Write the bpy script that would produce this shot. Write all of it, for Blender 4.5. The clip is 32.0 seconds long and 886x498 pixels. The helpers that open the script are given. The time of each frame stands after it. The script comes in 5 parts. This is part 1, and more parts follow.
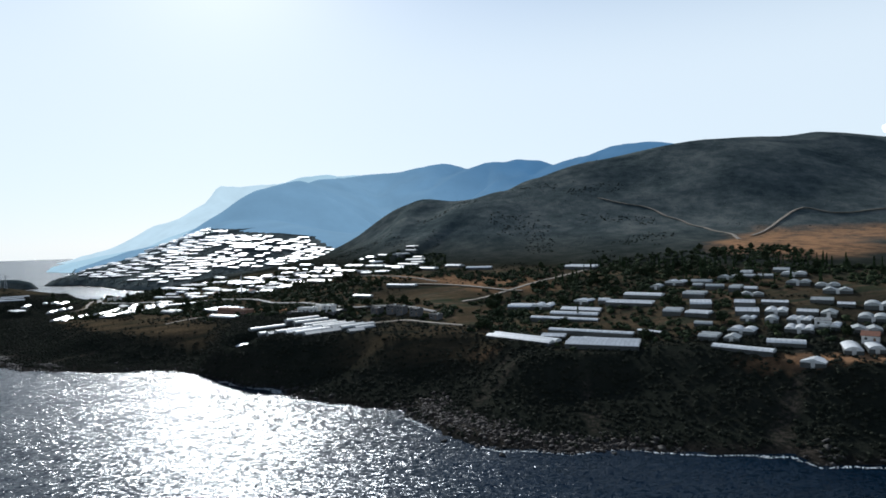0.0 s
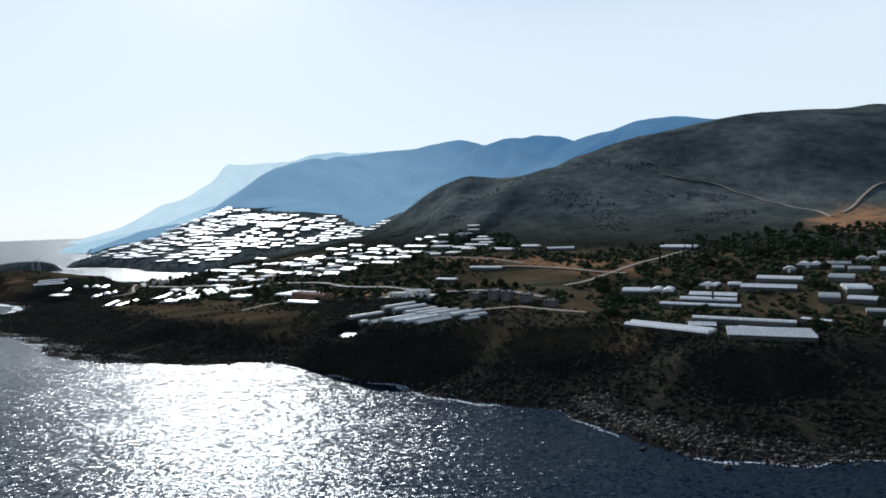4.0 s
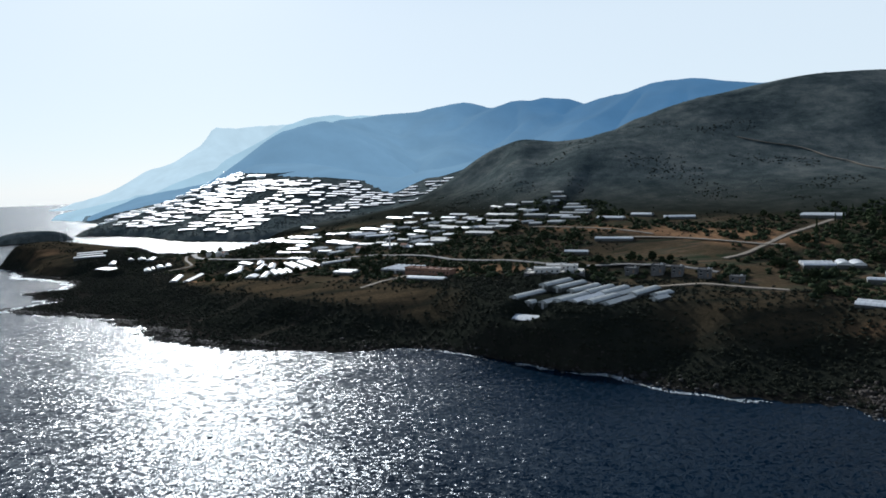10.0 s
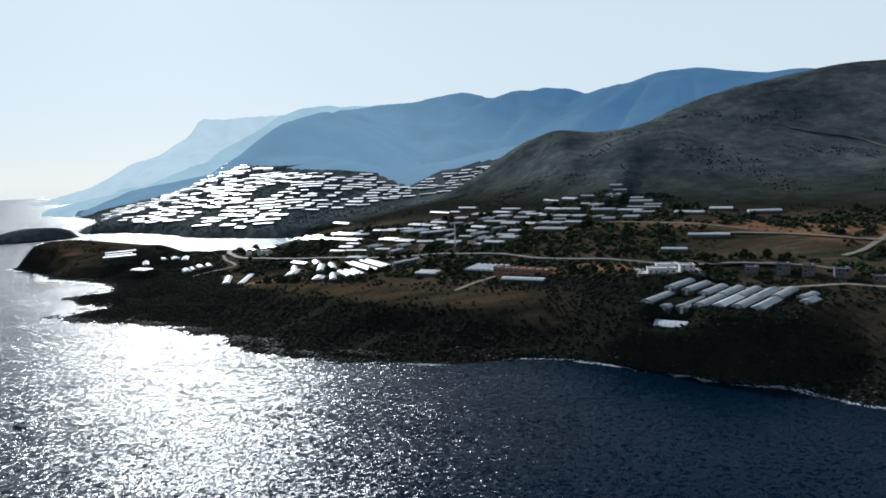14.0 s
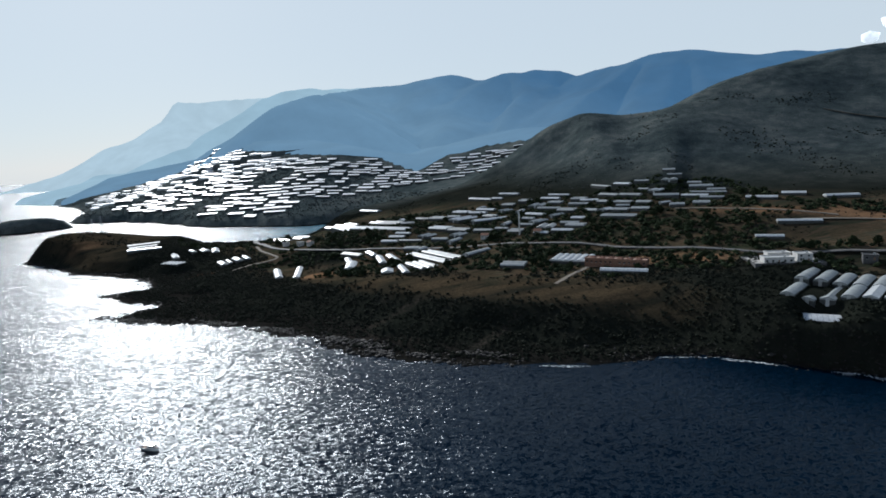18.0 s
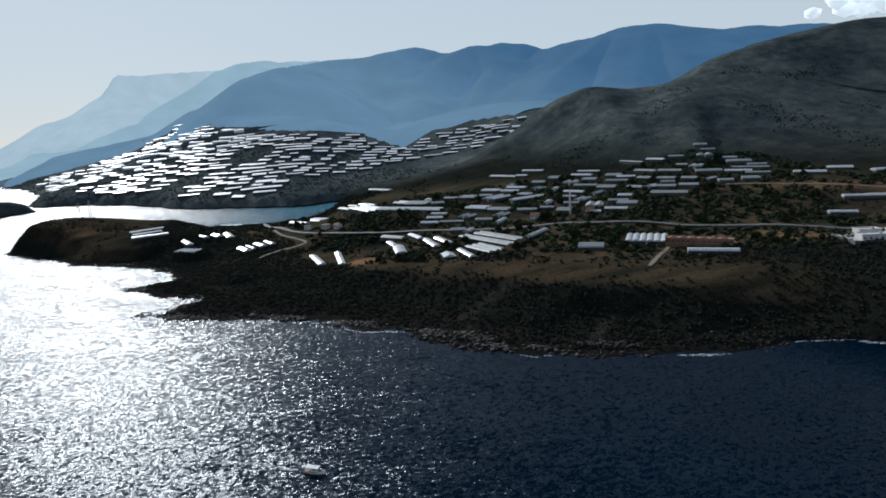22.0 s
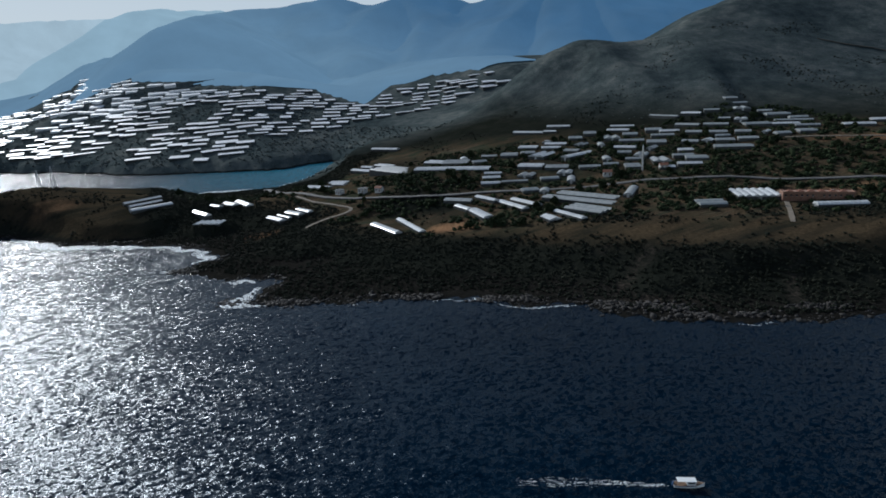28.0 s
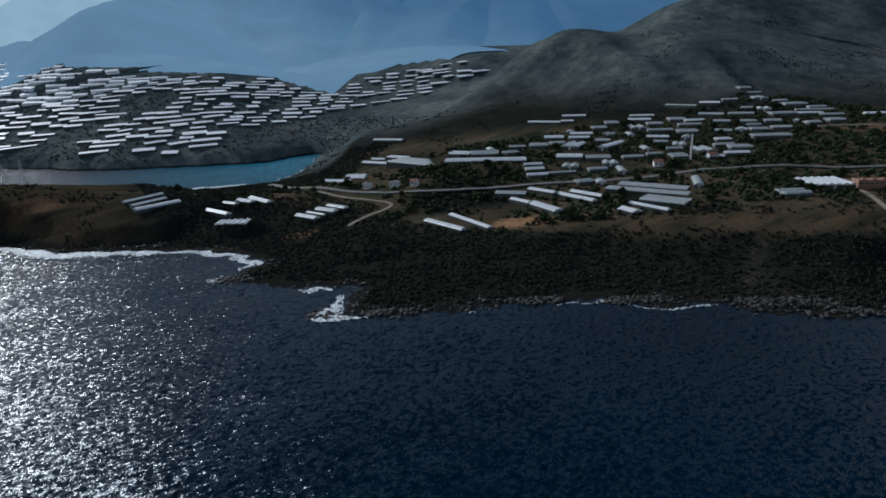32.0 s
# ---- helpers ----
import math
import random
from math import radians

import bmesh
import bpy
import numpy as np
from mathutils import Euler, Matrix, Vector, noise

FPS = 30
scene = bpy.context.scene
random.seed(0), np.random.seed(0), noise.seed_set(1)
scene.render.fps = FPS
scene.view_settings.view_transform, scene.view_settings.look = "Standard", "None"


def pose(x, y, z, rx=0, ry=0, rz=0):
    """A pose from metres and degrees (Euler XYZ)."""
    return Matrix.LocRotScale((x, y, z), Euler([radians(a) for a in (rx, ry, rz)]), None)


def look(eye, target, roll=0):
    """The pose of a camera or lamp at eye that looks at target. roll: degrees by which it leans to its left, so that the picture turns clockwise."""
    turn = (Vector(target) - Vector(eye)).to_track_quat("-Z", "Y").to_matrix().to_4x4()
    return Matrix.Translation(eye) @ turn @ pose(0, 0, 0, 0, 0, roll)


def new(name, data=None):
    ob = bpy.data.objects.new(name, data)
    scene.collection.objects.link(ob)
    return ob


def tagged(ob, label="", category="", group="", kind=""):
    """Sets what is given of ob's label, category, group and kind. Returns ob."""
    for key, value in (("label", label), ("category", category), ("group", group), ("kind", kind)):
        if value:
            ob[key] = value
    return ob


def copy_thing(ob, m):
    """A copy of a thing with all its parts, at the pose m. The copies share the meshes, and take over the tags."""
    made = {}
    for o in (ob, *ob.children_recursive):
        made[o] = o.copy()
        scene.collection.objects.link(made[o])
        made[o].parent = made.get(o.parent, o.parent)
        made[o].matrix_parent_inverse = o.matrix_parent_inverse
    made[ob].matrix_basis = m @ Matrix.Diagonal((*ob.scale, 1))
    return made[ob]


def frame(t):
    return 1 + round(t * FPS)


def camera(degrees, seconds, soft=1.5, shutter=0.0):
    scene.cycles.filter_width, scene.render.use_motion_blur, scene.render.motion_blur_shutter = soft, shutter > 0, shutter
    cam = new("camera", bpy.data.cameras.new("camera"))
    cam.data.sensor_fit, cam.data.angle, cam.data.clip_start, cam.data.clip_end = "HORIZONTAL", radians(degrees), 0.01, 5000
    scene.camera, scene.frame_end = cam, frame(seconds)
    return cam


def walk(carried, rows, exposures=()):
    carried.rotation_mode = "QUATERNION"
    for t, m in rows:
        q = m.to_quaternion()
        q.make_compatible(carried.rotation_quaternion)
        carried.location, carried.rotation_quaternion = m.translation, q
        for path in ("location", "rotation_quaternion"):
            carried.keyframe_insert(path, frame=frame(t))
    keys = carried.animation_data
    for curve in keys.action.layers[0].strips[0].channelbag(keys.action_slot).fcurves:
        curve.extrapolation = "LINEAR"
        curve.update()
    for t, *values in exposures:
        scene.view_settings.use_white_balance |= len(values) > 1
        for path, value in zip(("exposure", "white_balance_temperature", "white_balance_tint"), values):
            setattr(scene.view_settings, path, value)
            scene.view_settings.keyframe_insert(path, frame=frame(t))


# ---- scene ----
cam = camera(72.40, 32.0, 1.7)
PATH = [
    (0, (-2.16, -1.12, 93.46), (-2.16, 98.86, 91.25), -1.86),
    (1, (-22.99, 8.26, 94.24), (-22.87, 108.23, 91.90), -1.83),
    (2, (-42.82, 17.97, 94.91), (-42.62, 117.93, 92.10), -2.00),
    (3, (-61.30, 25.40, 96.46), (-61.14, 125.31, 92.39), -2.11),
    (3.5, (-71.69, 29.69, 97.34), (-71.54, 129.57, 92.33), -2.16),
    (5.5, (-112.41, 45.18, 98.53), (-112.78, 144.84, 90.31), -2.07),
    (6, (-122.46, 48.49, 99.07), (-122.94, 148.09, 90.18), -2.10),
    (6.5, (-131.99, 51.59, 99.53), (-132.66, 151.14, 90.05), -2.07),
    (7, (-142.23, 55.20, 100.32), (-142.48, 154.72, 90.50), -2.09),
    (7.5, (-152.89, 60.18, 100.95), (-151.86, 159.62, 90.40), -2.14),
    (8, (-163.43, 64.99, 101.81), (-161.41, 164.35, 90.65), -2.15),
    (8.5, (-173.26, 68.80, 102.46), (-170.61, 168.11, 91.02), -2.22),
    (9, (-183.43, 73.28, 102.89), (-180.42, 172.56, 91.30), -2.25),
    (10, (-205.18, 82.76, 103.86), (-201.60, 181.99, 92.04), -2.29),
    (11, (-226.16, 90.14, 105.84), (-222.00, 189.31, 93.66), -2.32),
    (12, (-247.08, 98.92, 107.66), (-242.26, 198.01, 95.12), -2.35),
    (13, (-266.85, 107.39, 108.93), (-261.25, 206.40, 96.00), -2.50),
    (14, (-289.04, 117.00, 110.35), (-282.29, 215.86, 96.89), -2.61),
    (14.5, (-298.97, 121.28, 110.77), (-291.68, 220.07, 97.11), -2.64),
    (16.5, (-341.34, 139.13, 113.96), (-331.72, 237.51, 98.88), -2.72),
    (17, (-352.55, 143.29, 114.93), (-342.28, 241.55, 99.43), -2.81),
    (18, (-373.58, 152.58, 116.00), (-362.09, 250.56, 99.68), -2.96),
    (19, (-395.46, 161.86, 117.82), (-382.67, 259.53, 100.60), -3.06),
    (19.5, (-406.10, 167.21, 118.35), (-392.36, 264.66, 100.65), -3.09),
    (20, (-416.41, 172.47, 119.10), (-401.53, 269.66, 100.82), -3.12),
    (21, (-437.83, 183.64, 120.85), (-420.53, 280.17, 101.30), -3.12),
    (22, (-460.36, 195.07, 121.74), (-440.47, 290.85, 100.98), -3.21),
    (23, (-483.70, 208.20, 122.59), (-461.03, 303.06, 100.51), -3.25),
    (24, (-505.60, 221.69, 123.22), (-480.48, 315.61, 99.82), -3.36),
    (25, (-527.14, 234.65, 123.75), (-499.48, 327.58, 99.28), -3.37),
    (25.5, (-537.74, 241.81, 124.54), (-508.76, 334.16, 99.40), -3.34),
    (27.5, (-580.14, 273.85, 122.38), (-546.08, 363.78, 94.96), -3.03),
    (28, (-591.06, 282.74, 121.93), (-555.55, 371.97, 94.04), -2.93),
    (29, (-611.42, 300.32, 120.82), (-573.12, 388.18, 92.30), -2.74),
    (30, (-631.05, 320.35, 120.00), (-589.76, 406.63, 90.79), -2.50),
    (31, (-649.45, 340.15, 119.36), (-605.42, 424.97, 89.90), -2.33),
    (32, (-667.44, 360.65, 118.44), (-620.78, 444.06, 89.04), -2.14),
]
EXPOSURES = [(0.0, 0.2, 5850, 8), (9.0, 0.17, 5850, 8), (20.0, -0.22, 5800, 8), (28.0, -0.40, 5700, 8), (32.0, -0.38, 5600, 8)]
walk(cam, [(t, look(eye, target, roll)) for t, eye, target, roll in PATH], EXPOSURES)
# ---- daylight: a low sun ahead over the sea ----
SUN_AZIMUTH, SUN_HEIGHT = -19.5, 27.0
world = bpy.data.worlds.new("sky")
scene.world = world
world.use_nodes = True
wt = world.node_tree
wt.nodes.clear()
sky = wt.nodes.new("ShaderNodeTexSky")
sky.sky_type = "NISHITA"
sky.sun_disc = False
sky.sun_elevation, sky.sun_rotation = radians(SUN_HEIGHT), radians(SUN_AZIMUTH % 360)
sky.air_density, sky.dust_density, sky.ozone_density = 1.0, 0.4, 1.5
back = wt.nodes.new("ShaderNodeBackground")
back.inputs["Strength"].default_value = 0.085
veil = wt.nodes.new("ShaderNodeMix")
veil.data_type = "RGBA"
veil.inputs[7].default_value = (8.7, 9.25, 9.4, 1)
# The haze thins out towards the zenith.
above, height, thin = (wt.nodes.new("ShaderNode" + k) for k in ("TexCoord", "SeparateXYZ", "MapRange"))
wt.links.new(above.outputs["Generated"], height.inputs[0])
wt.links.new(height.outputs["Z"], thin.inputs["Value"])
thin.interpolation_type = "SMOOTHSTEP"
for key, value in (("From Min", 0.22), ("From Max", 0.55), ("To Min", 0.87), ("To Max", 0.10)):
    thin.inputs[key].default_value = value
wt.links.new(thin.outputs["Result"], veil.inputs[0])
wt.links.new(sky.outputs[0], veil.inputs[6])
wt.links.new(veil.outputs[2], back.inputs["Color"])
wt.links.new(back.outputs[0], wt.nodes.new("ShaderNodeOutputWorld").inputs["Surface"])
sun = new("sun", bpy.data.lights.new("sun", "SUN"))
sun.data.energy, sun.data.angle, sun.data.color = 5.0, radians(0.55), (1.0, 0.95, 0.87)
ce = math.cos(radians(SUN_HEIGHT))
sun_way = Vector((math.sin(radians(SUN_AZIMUTH)) * ce, math.cos(radians(SUN_AZIMUTH)) * ce, math.sin(radians(SUN_HEIGHT))))
sun.matrix_world = Matrix.Translation((0, 0, 400)) @ sun_way.to_track_quat("Z", "Y").to_matrix().to_4x4()
# ---- materials ----
def material(name, build):
    m = bpy.data.materials.new(name)
    m.use_nodes = True
    nt = m.node_tree
    build(nt, nt.nodes["Principled BSDF"])
    return m


def node(nt, kind, **values):
    n = nt.nodes.new(kind)
    for key, value in values.items():
        n.inputs[key].default_value = value
    return n


def place_of(nt):
    return nt.nodes.new("ShaderNodeNewGeometry").outputs["Position"]


def noise_at(nt, where, scale, detail=4.0, rough=0.55, squash=None):
    if squash:
        mp = nt.nodes.new("ShaderNodeMapping")
        mp.inputs["Scale"].default_value = squash
        nt.links.new(where, mp.inputs["Vector"])
        where = mp.outputs[0]
    n = node(nt, "ShaderNodeTexNoise", Scale=scale, Detail=detail, Roughness=rough)
    nt.links.new(where, n.inputs["Vector"])
    return n.outputs["Fac"]


def ramp(nt, fac, stops):
    r = nt.nodes.new("ShaderNodeValToRGB")
    while len(r.color_ramp.elements) < len(stops):
        r.color_ramp.elements.new(0.5)
    for e, (at, c) in zip(r.color_ramp.elements, stops):
        e.position, e.color = at, (*c, 1) if not isinstance(c, float) else (c, c, c, 1)
    nt.links.new(fac, r.inputs[0])
    return r.outputs[0]


def mix(nt, fac, a, b, how="MIX"):
    m = nt.nodes.new("ShaderNodeMix")
    m.data_type, m.blend_type = "RGBA", how
    for socket, value in ((m.inputs[0], fac), (m.inputs[6], a), (m.inputs[7], b)):
        if isinstance(value, (int, float)):
            socket.default_value = value
        elif isinstance(value, tuple):
            socket.default_value = (*value, 1)
        else:
            nt.links.new(value, socket)
    return m.outputs[2]


def maths(nt, how, a, b=0.0, clamp=False):
    m = nt.nodes.new("ShaderNodeMath")
    m.operation, m.use_clamp = how, clamp
    for socket, value in zip(m.inputs, (a, b)):
        if isinstance(value, (int, float)):
            socket.default_value = value
        else:
            nt.links.new(value, socket)
    return m.outputs[0]


def bump(nt, shader, height, strength, distance):
    b = node(nt, "ShaderNodeBump", Strength=strength, Distance=distance)
    nt.links.new(height, b.inputs["Height"])
    nt.links.new(b.outputs[0], shader.inputs["Normal"])


def plain(color, rough=0.7, spread=0.25, scale=0.6, relief=0.0, metal=0.0):
    """A surface of one colour with blotches, streaks of dirt and a change from piece to piece."""

    def build(nt, bsdf):
        where = place_of(nt)
        n = noise_at(nt, where, scale, 6.0)
        dark, light = tuple(c * (1 - spread) for c in color), tuple(min(1, c * (1 + spread)) for c in color)
        c = ramp(nt, n, [(0.3, dark), (0.7, light)])
        info = nt.nodes.new("ShaderNodeObjectInfo")
        c = mix(nt, maths(nt, "MULTIPLY", info.outputs["Random"], 0.35), c, dark)
        nt.links.new(c, bsdf.inputs["Base Color"])
        bsdf.inputs["Roughness"].default_value, bsdf.inputs["Metallic"].default_value = rough, metal
        if relief:
            bump(nt, bsdf, noise_at(nt, where, scale * 6, 4.0), 0.5, relief)

    return build


def build_land(nt, bsdf):
    geo = nt.nodes.new("ShaderNodeNewGeometry")
    where, normal = geo.outputs["Position"], geo.outputs["Normal"]
    xyz, nz = nt.nodes.new("ShaderNodeSeparateXYZ"), nt.nodes.new("ShaderNodeSeparateXYZ")
    nt.links.new(where, xyz.inputs[0]), nt.links.new(normal, nz.inputs[0])
    big, mid, fine = noise_at(nt, where, 0.012, 5.0), noise_at(nt, where, 0.06, 6.0, 0.65), noise_at(nt, where, 0.5, 6.0, 0.7)
    # Scrub ground darkened to hold the shade of the backlit scarp.
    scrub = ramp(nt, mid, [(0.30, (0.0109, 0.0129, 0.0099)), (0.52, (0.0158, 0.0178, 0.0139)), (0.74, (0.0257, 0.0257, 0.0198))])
    grass = ramp(nt, fine, [(0.30, (0.0390, 0.0302, 0.0187)), (0.70, (0.1047, 0.0754, 0.0444))])
    # Long strips of field and terrace, running with the shore.
    strip = noise_at(nt, where, 0.075, 5.0, 0.62, (0.16, 1.0, 0.6))
    soil = ramp(nt, strip, [(0.36, (0.0291, 0.0376, 0.0218)), (0.47, (0.0533, 0.0545, 0.0364)), (0.53, (0.1273, 0.0825, 0.0545)), (0.57, (0.0340, 0.0388, 0.0218)), (0.63, (0.1030, 0.0727, 0.0485)), (0.66, (0.0364, 0.0400, 0.0242)), (0.74, (0.1818, 0.1394, 0.0970))])
    field = nt.nodes.new("ShaderNodeAttribute")
    field.attribute_name = "tilled"
    plainness = maths(nt, "MULTIPLY", maths(nt, "MULTIPLY", field.outputs["Fac"], ramp(nt, nz.outputs[2], [(0.955, 0.0), (0.99, 1.0)])), ramp(nt, big, [(0.38, 0.4), (0.55, 1.0)]))
    dry, bare = nt.nodes.new("ShaderNodeAttribute"), nt.nodes.new("ShaderNodeAttribute")
    dry.attribute_name, bare.attribute_name = "dry_grass", "bare_soil"
    low = ramp(nt, maths(nt, "DIVIDE", xyz.outputs[2], 400.0), [(0.16, 1.0), (0.25, 0.06)])
    # Hillside heath paled and blued for haze, by height and by distance.
    hazed_heath = ramp(nt, maths(nt, "ADD", maths(nt, "MULTIPLY", big, 0.4), maths(nt, "ADD", maths(nt, "MULTIPLY", mid, 0.35), maths(nt, "MULTIPLY", fine, 0.25))), [(0.40, (0.0350, 0.0480, 0.0500)), (0.50, (0.0720, 0.0870, 0.0855)), (0.60, (0.1350, 0.1440, 0.1330))])
    haze_reach = maths(nt, "MAXIMUM", ramp(nt, maths(nt, "DIVIDE", xyz.outputs[2], 400.0), [(0.15, 0.0), (0.24, 1.0)]), ramp(nt, maths(nt, "DIVIDE", xyz.outputs[1], 2000.0), [(0.50, 0.0), (0.56, 1.0)]))
    scrub = mix(nt, haze_reach, scrub, hazed_heath)
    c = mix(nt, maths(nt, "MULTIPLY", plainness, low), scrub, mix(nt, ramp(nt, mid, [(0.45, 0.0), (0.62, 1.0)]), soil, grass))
    c = mix(nt, maths(nt, "MULTIPLY", dry.outputs["Fac"], ramp(nt, strip, [(0.36, 0.15), (0.55, 1.0)])), c, grass)
    red = ramp(nt, fine, [(0.30, (0.20, 0.105, 0.055)), (0.70, (0.36, 0.21, 0.115))])
    c = mix(nt, maths(nt, "MULTIPLY", bare.outputs["Fac"], ramp(nt, mid, [(0.34, 0.25), (0.55, 1.0)])), c, red)
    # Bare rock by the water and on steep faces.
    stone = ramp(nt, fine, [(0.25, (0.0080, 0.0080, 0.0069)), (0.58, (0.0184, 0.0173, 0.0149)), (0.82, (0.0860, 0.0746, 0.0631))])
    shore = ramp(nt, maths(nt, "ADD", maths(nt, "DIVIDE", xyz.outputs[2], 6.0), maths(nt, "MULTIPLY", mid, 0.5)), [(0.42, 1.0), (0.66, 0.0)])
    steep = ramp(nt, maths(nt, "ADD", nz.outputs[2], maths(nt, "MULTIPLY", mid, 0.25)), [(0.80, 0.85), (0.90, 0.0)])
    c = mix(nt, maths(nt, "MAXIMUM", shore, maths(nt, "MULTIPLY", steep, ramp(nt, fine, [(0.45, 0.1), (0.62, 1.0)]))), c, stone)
    # Pale scree in the gullies of the scarp.
    scree = nt.nodes.new("ShaderNodeAttribute")
    scree.attribute_name = "scree"
    rubble = ramp(nt, fine, [(0.35, (0.018, 0.015, 0.012)), (0.65, (0.085, 0.068, 0.055))])
    c = mix(nt, maths(nt, "MULTIPLY", scree.outputs["Fac"], ramp(nt, fine, [(0.42, 0.0), (0.58, 1.0)])), c, rubble)
    nt.links.new(c, bsdf.inputs["Base Color"])
    bsdf.inputs["Roughness"].default_value = 0.95
    bsdf.inputs["Specular IOR Level"].default_value = 0.0
    bump(nt, bsdf, maths(nt, "ADD", fine, mid), 0.8, 1.3)


def build_sea(nt, bsdf):
    where = place_of(nt)
    # Wave slopes at four sizes, from swell to ripples.
    tilt = None
    for scale, squash, much in ((0.045, (0.6, 1.0, 1.0), 0.18), (0.17, (0.7, 1.0, 1.0), 0.24), (0.5, (0.8, 1.0, 1.0), 0.96), (1.5, (1.0, 1.0, 1.0), 0.90)):
        mp, n = nt.nodes.new("ShaderNodeMapping"), node(nt, "ShaderNodeTexNoise", Scale=scale, Detail=2.0, Roughness=0.55)
        mp.inputs["Scale"].default_value = squash
        nt.links.new(where, mp.inputs["Vector"]), nt.links.new(mp.outputs[0], n.inputs["Vector"])
        lean = nt.nodes.new("ShaderNodeVectorMath")
        lean.operation = "MULTIPLY_ADD"
        lean.inputs[1].default_value, lean.inputs[2].default_value = (1.42 * much, much, 0), (-0.71 * much, -much / 2, 0)
        nt.links.new(n.outputs["Color"], lean.inputs[0])
        if tilt is None:
            lean.inputs[2].default_value = (-0.71 * much, -much / 2, 1)
        else:
            total = nt.nodes.new("ShaderNodeVectorMath")
            nt.links.new(tilt, total.inputs[0]), nt.links.new(lean.outputs[0], total.inputs[1])
            lean = total
        tilt = lean.outputs[0]
    unit = nt.nodes.new("ShaderNodeVectorMath")
    unit.operation = "NORMALIZE"
    nt.links.new(tilt, unit.inputs[0]), nt.links.new(unit.outputs[0], bsdf.inputs["Normal"])
    patch = noise_at(nt, where, 0.008, 3.0)
    c = ramp(nt, patch, [(0.35, (0.0001, 0.0048, 0.0118)), (0.65, (0.0001, 0.0068, 0.0165))])
    # Shallow turquoise water at the head of the bay.
    away = nt.nodes.new("ShaderNodeVectorMath")
    away.operation = "DISTANCE"
    away.inputs[1].default_value = (-440, 1140, 0)
    nt.links.new(where, away.inputs[0])
    c = mix(nt, ramp(nt, maths(nt, "DIVIDE", away.outputs["Value"], 300.0), [(0.15, 1.0), (0.95, 0.0)]), c, (0.015, 0.115, 0.17))
    nt.links.new(c, bsdf.inputs["Base Color"])
    bsdf.inputs["Roughness"].default_value = 0.25
    bsdf.inputs["Specular IOR Level"].default_value = 0.16
    bsdf.inputs["Specular Tint"].default_value = (0.10, 0.40, 0.74, 1)
    bsdf.inputs["IOR"].default_value = 1.33


LAND = material("scrub, soil and rock", build_land)
SEA = material("sea water", build_sea)


def build_film(nt, bsdf, old=(0.42, 0.43, 0.43), fresh=(0.66, 0.67, 0.67), aged=0.6, gloss=0.38):
    where = place_of(nt)
    info = nt.nodes.new("ShaderNodeObjectInfo")
    grime = noise_at(nt, where, 0.35, 6.0, 0.65, (1.0, 1.0, 0.3))
    c = ramp(nt, grime, [(0.28, old), (0.60, fresh)])
    geo = nt.nodes.new("ShaderNodeNewGeometry")
    age = maths(nt, "ADD", maths(nt, "MULTIPLY", info.outputs["Random"], 0.4 * aged), maths(nt, "MULTIPLY", geo.outputs["Random Per Island"], 0.6 * aged))
    c = mix(nt, age, c, (0.22, 0.235, 0.24), "MIX")
    # The hoops under the film show as darker bands every two and a half metres.
    own = nt.nodes.new("ShaderNodeTexCoord")
    along = nt.nodes.new("ShaderNodeSeparateXYZ")
    nt.links.new(own.outputs["Object"], along.inputs[0])
    band = maths(nt, "FRACT", maths(nt, "ADD", maths(nt, "DIVIDE", along.outputs[0], 2.5), 50.0))
    c = mix(nt, ramp(nt, band, [(0.0, 0.55), (0.10, 0.55), (0.16, 0.0), (0.94, 0.0)]), c, (0.20, 0.21, 0.215))
    nt.links.new(c, bsdf.inputs["Base Color"])
    bsdf.inputs["Roughness"].default_value = gloss
    bsdf.inputs["Specular IOR Level"].default_value = 1.0
    bump(nt, bsdf, noise_at(nt, where, 1.2, 3.0), 0.25, 0.12)


FILM = material("greenhouse film", build_film)
# Far film whitened: the sun glare on those roofs is in its colour.
FILM_GLARE = material("white greenhouse film with painted glare", lambda nt, bsdf: build_film(nt, bsdf, (0.66, 0.68, 0.70), (0.82, 0.83, 0.84), 0.25, 0.5))
FILM_GREY = material("old grey film", lambda nt, bsdf: build_film(nt, bsdf, (0.13, 0.145, 0.14), (0.29, 0.31, 0.305), 0.4, 0.55))


def build_leaf(dark, light):
    def build(nt, bsdf):
        geo = nt.nodes.new("ShaderNodeNewGeometry")
        info = nt.nodes.new("ShaderNodeObjectInfo")
        n = noise_at(nt, geo.outputs["Position"], 0.09, 3.0)
        v = maths(nt, "ADD", maths(nt, "MULTIPLY", geo.outputs["Random Per Island"], 0.5), maths(nt, "MULTIPLY", info.outputs["Random"], 0.15))
        c = ramp(nt, maths(nt, "ADD", v, maths(nt, "SUBTRACT", n, 0.3)), [(0.15, dark), (0.85, light)])
        nt.links.new(c, bsdf.inputs["Base Color"])
        bsdf.inputs["Roughness"].default_value = 0.9
        bsdf.inputs["Specular IOR Level"].default_value = 0.03

    return build


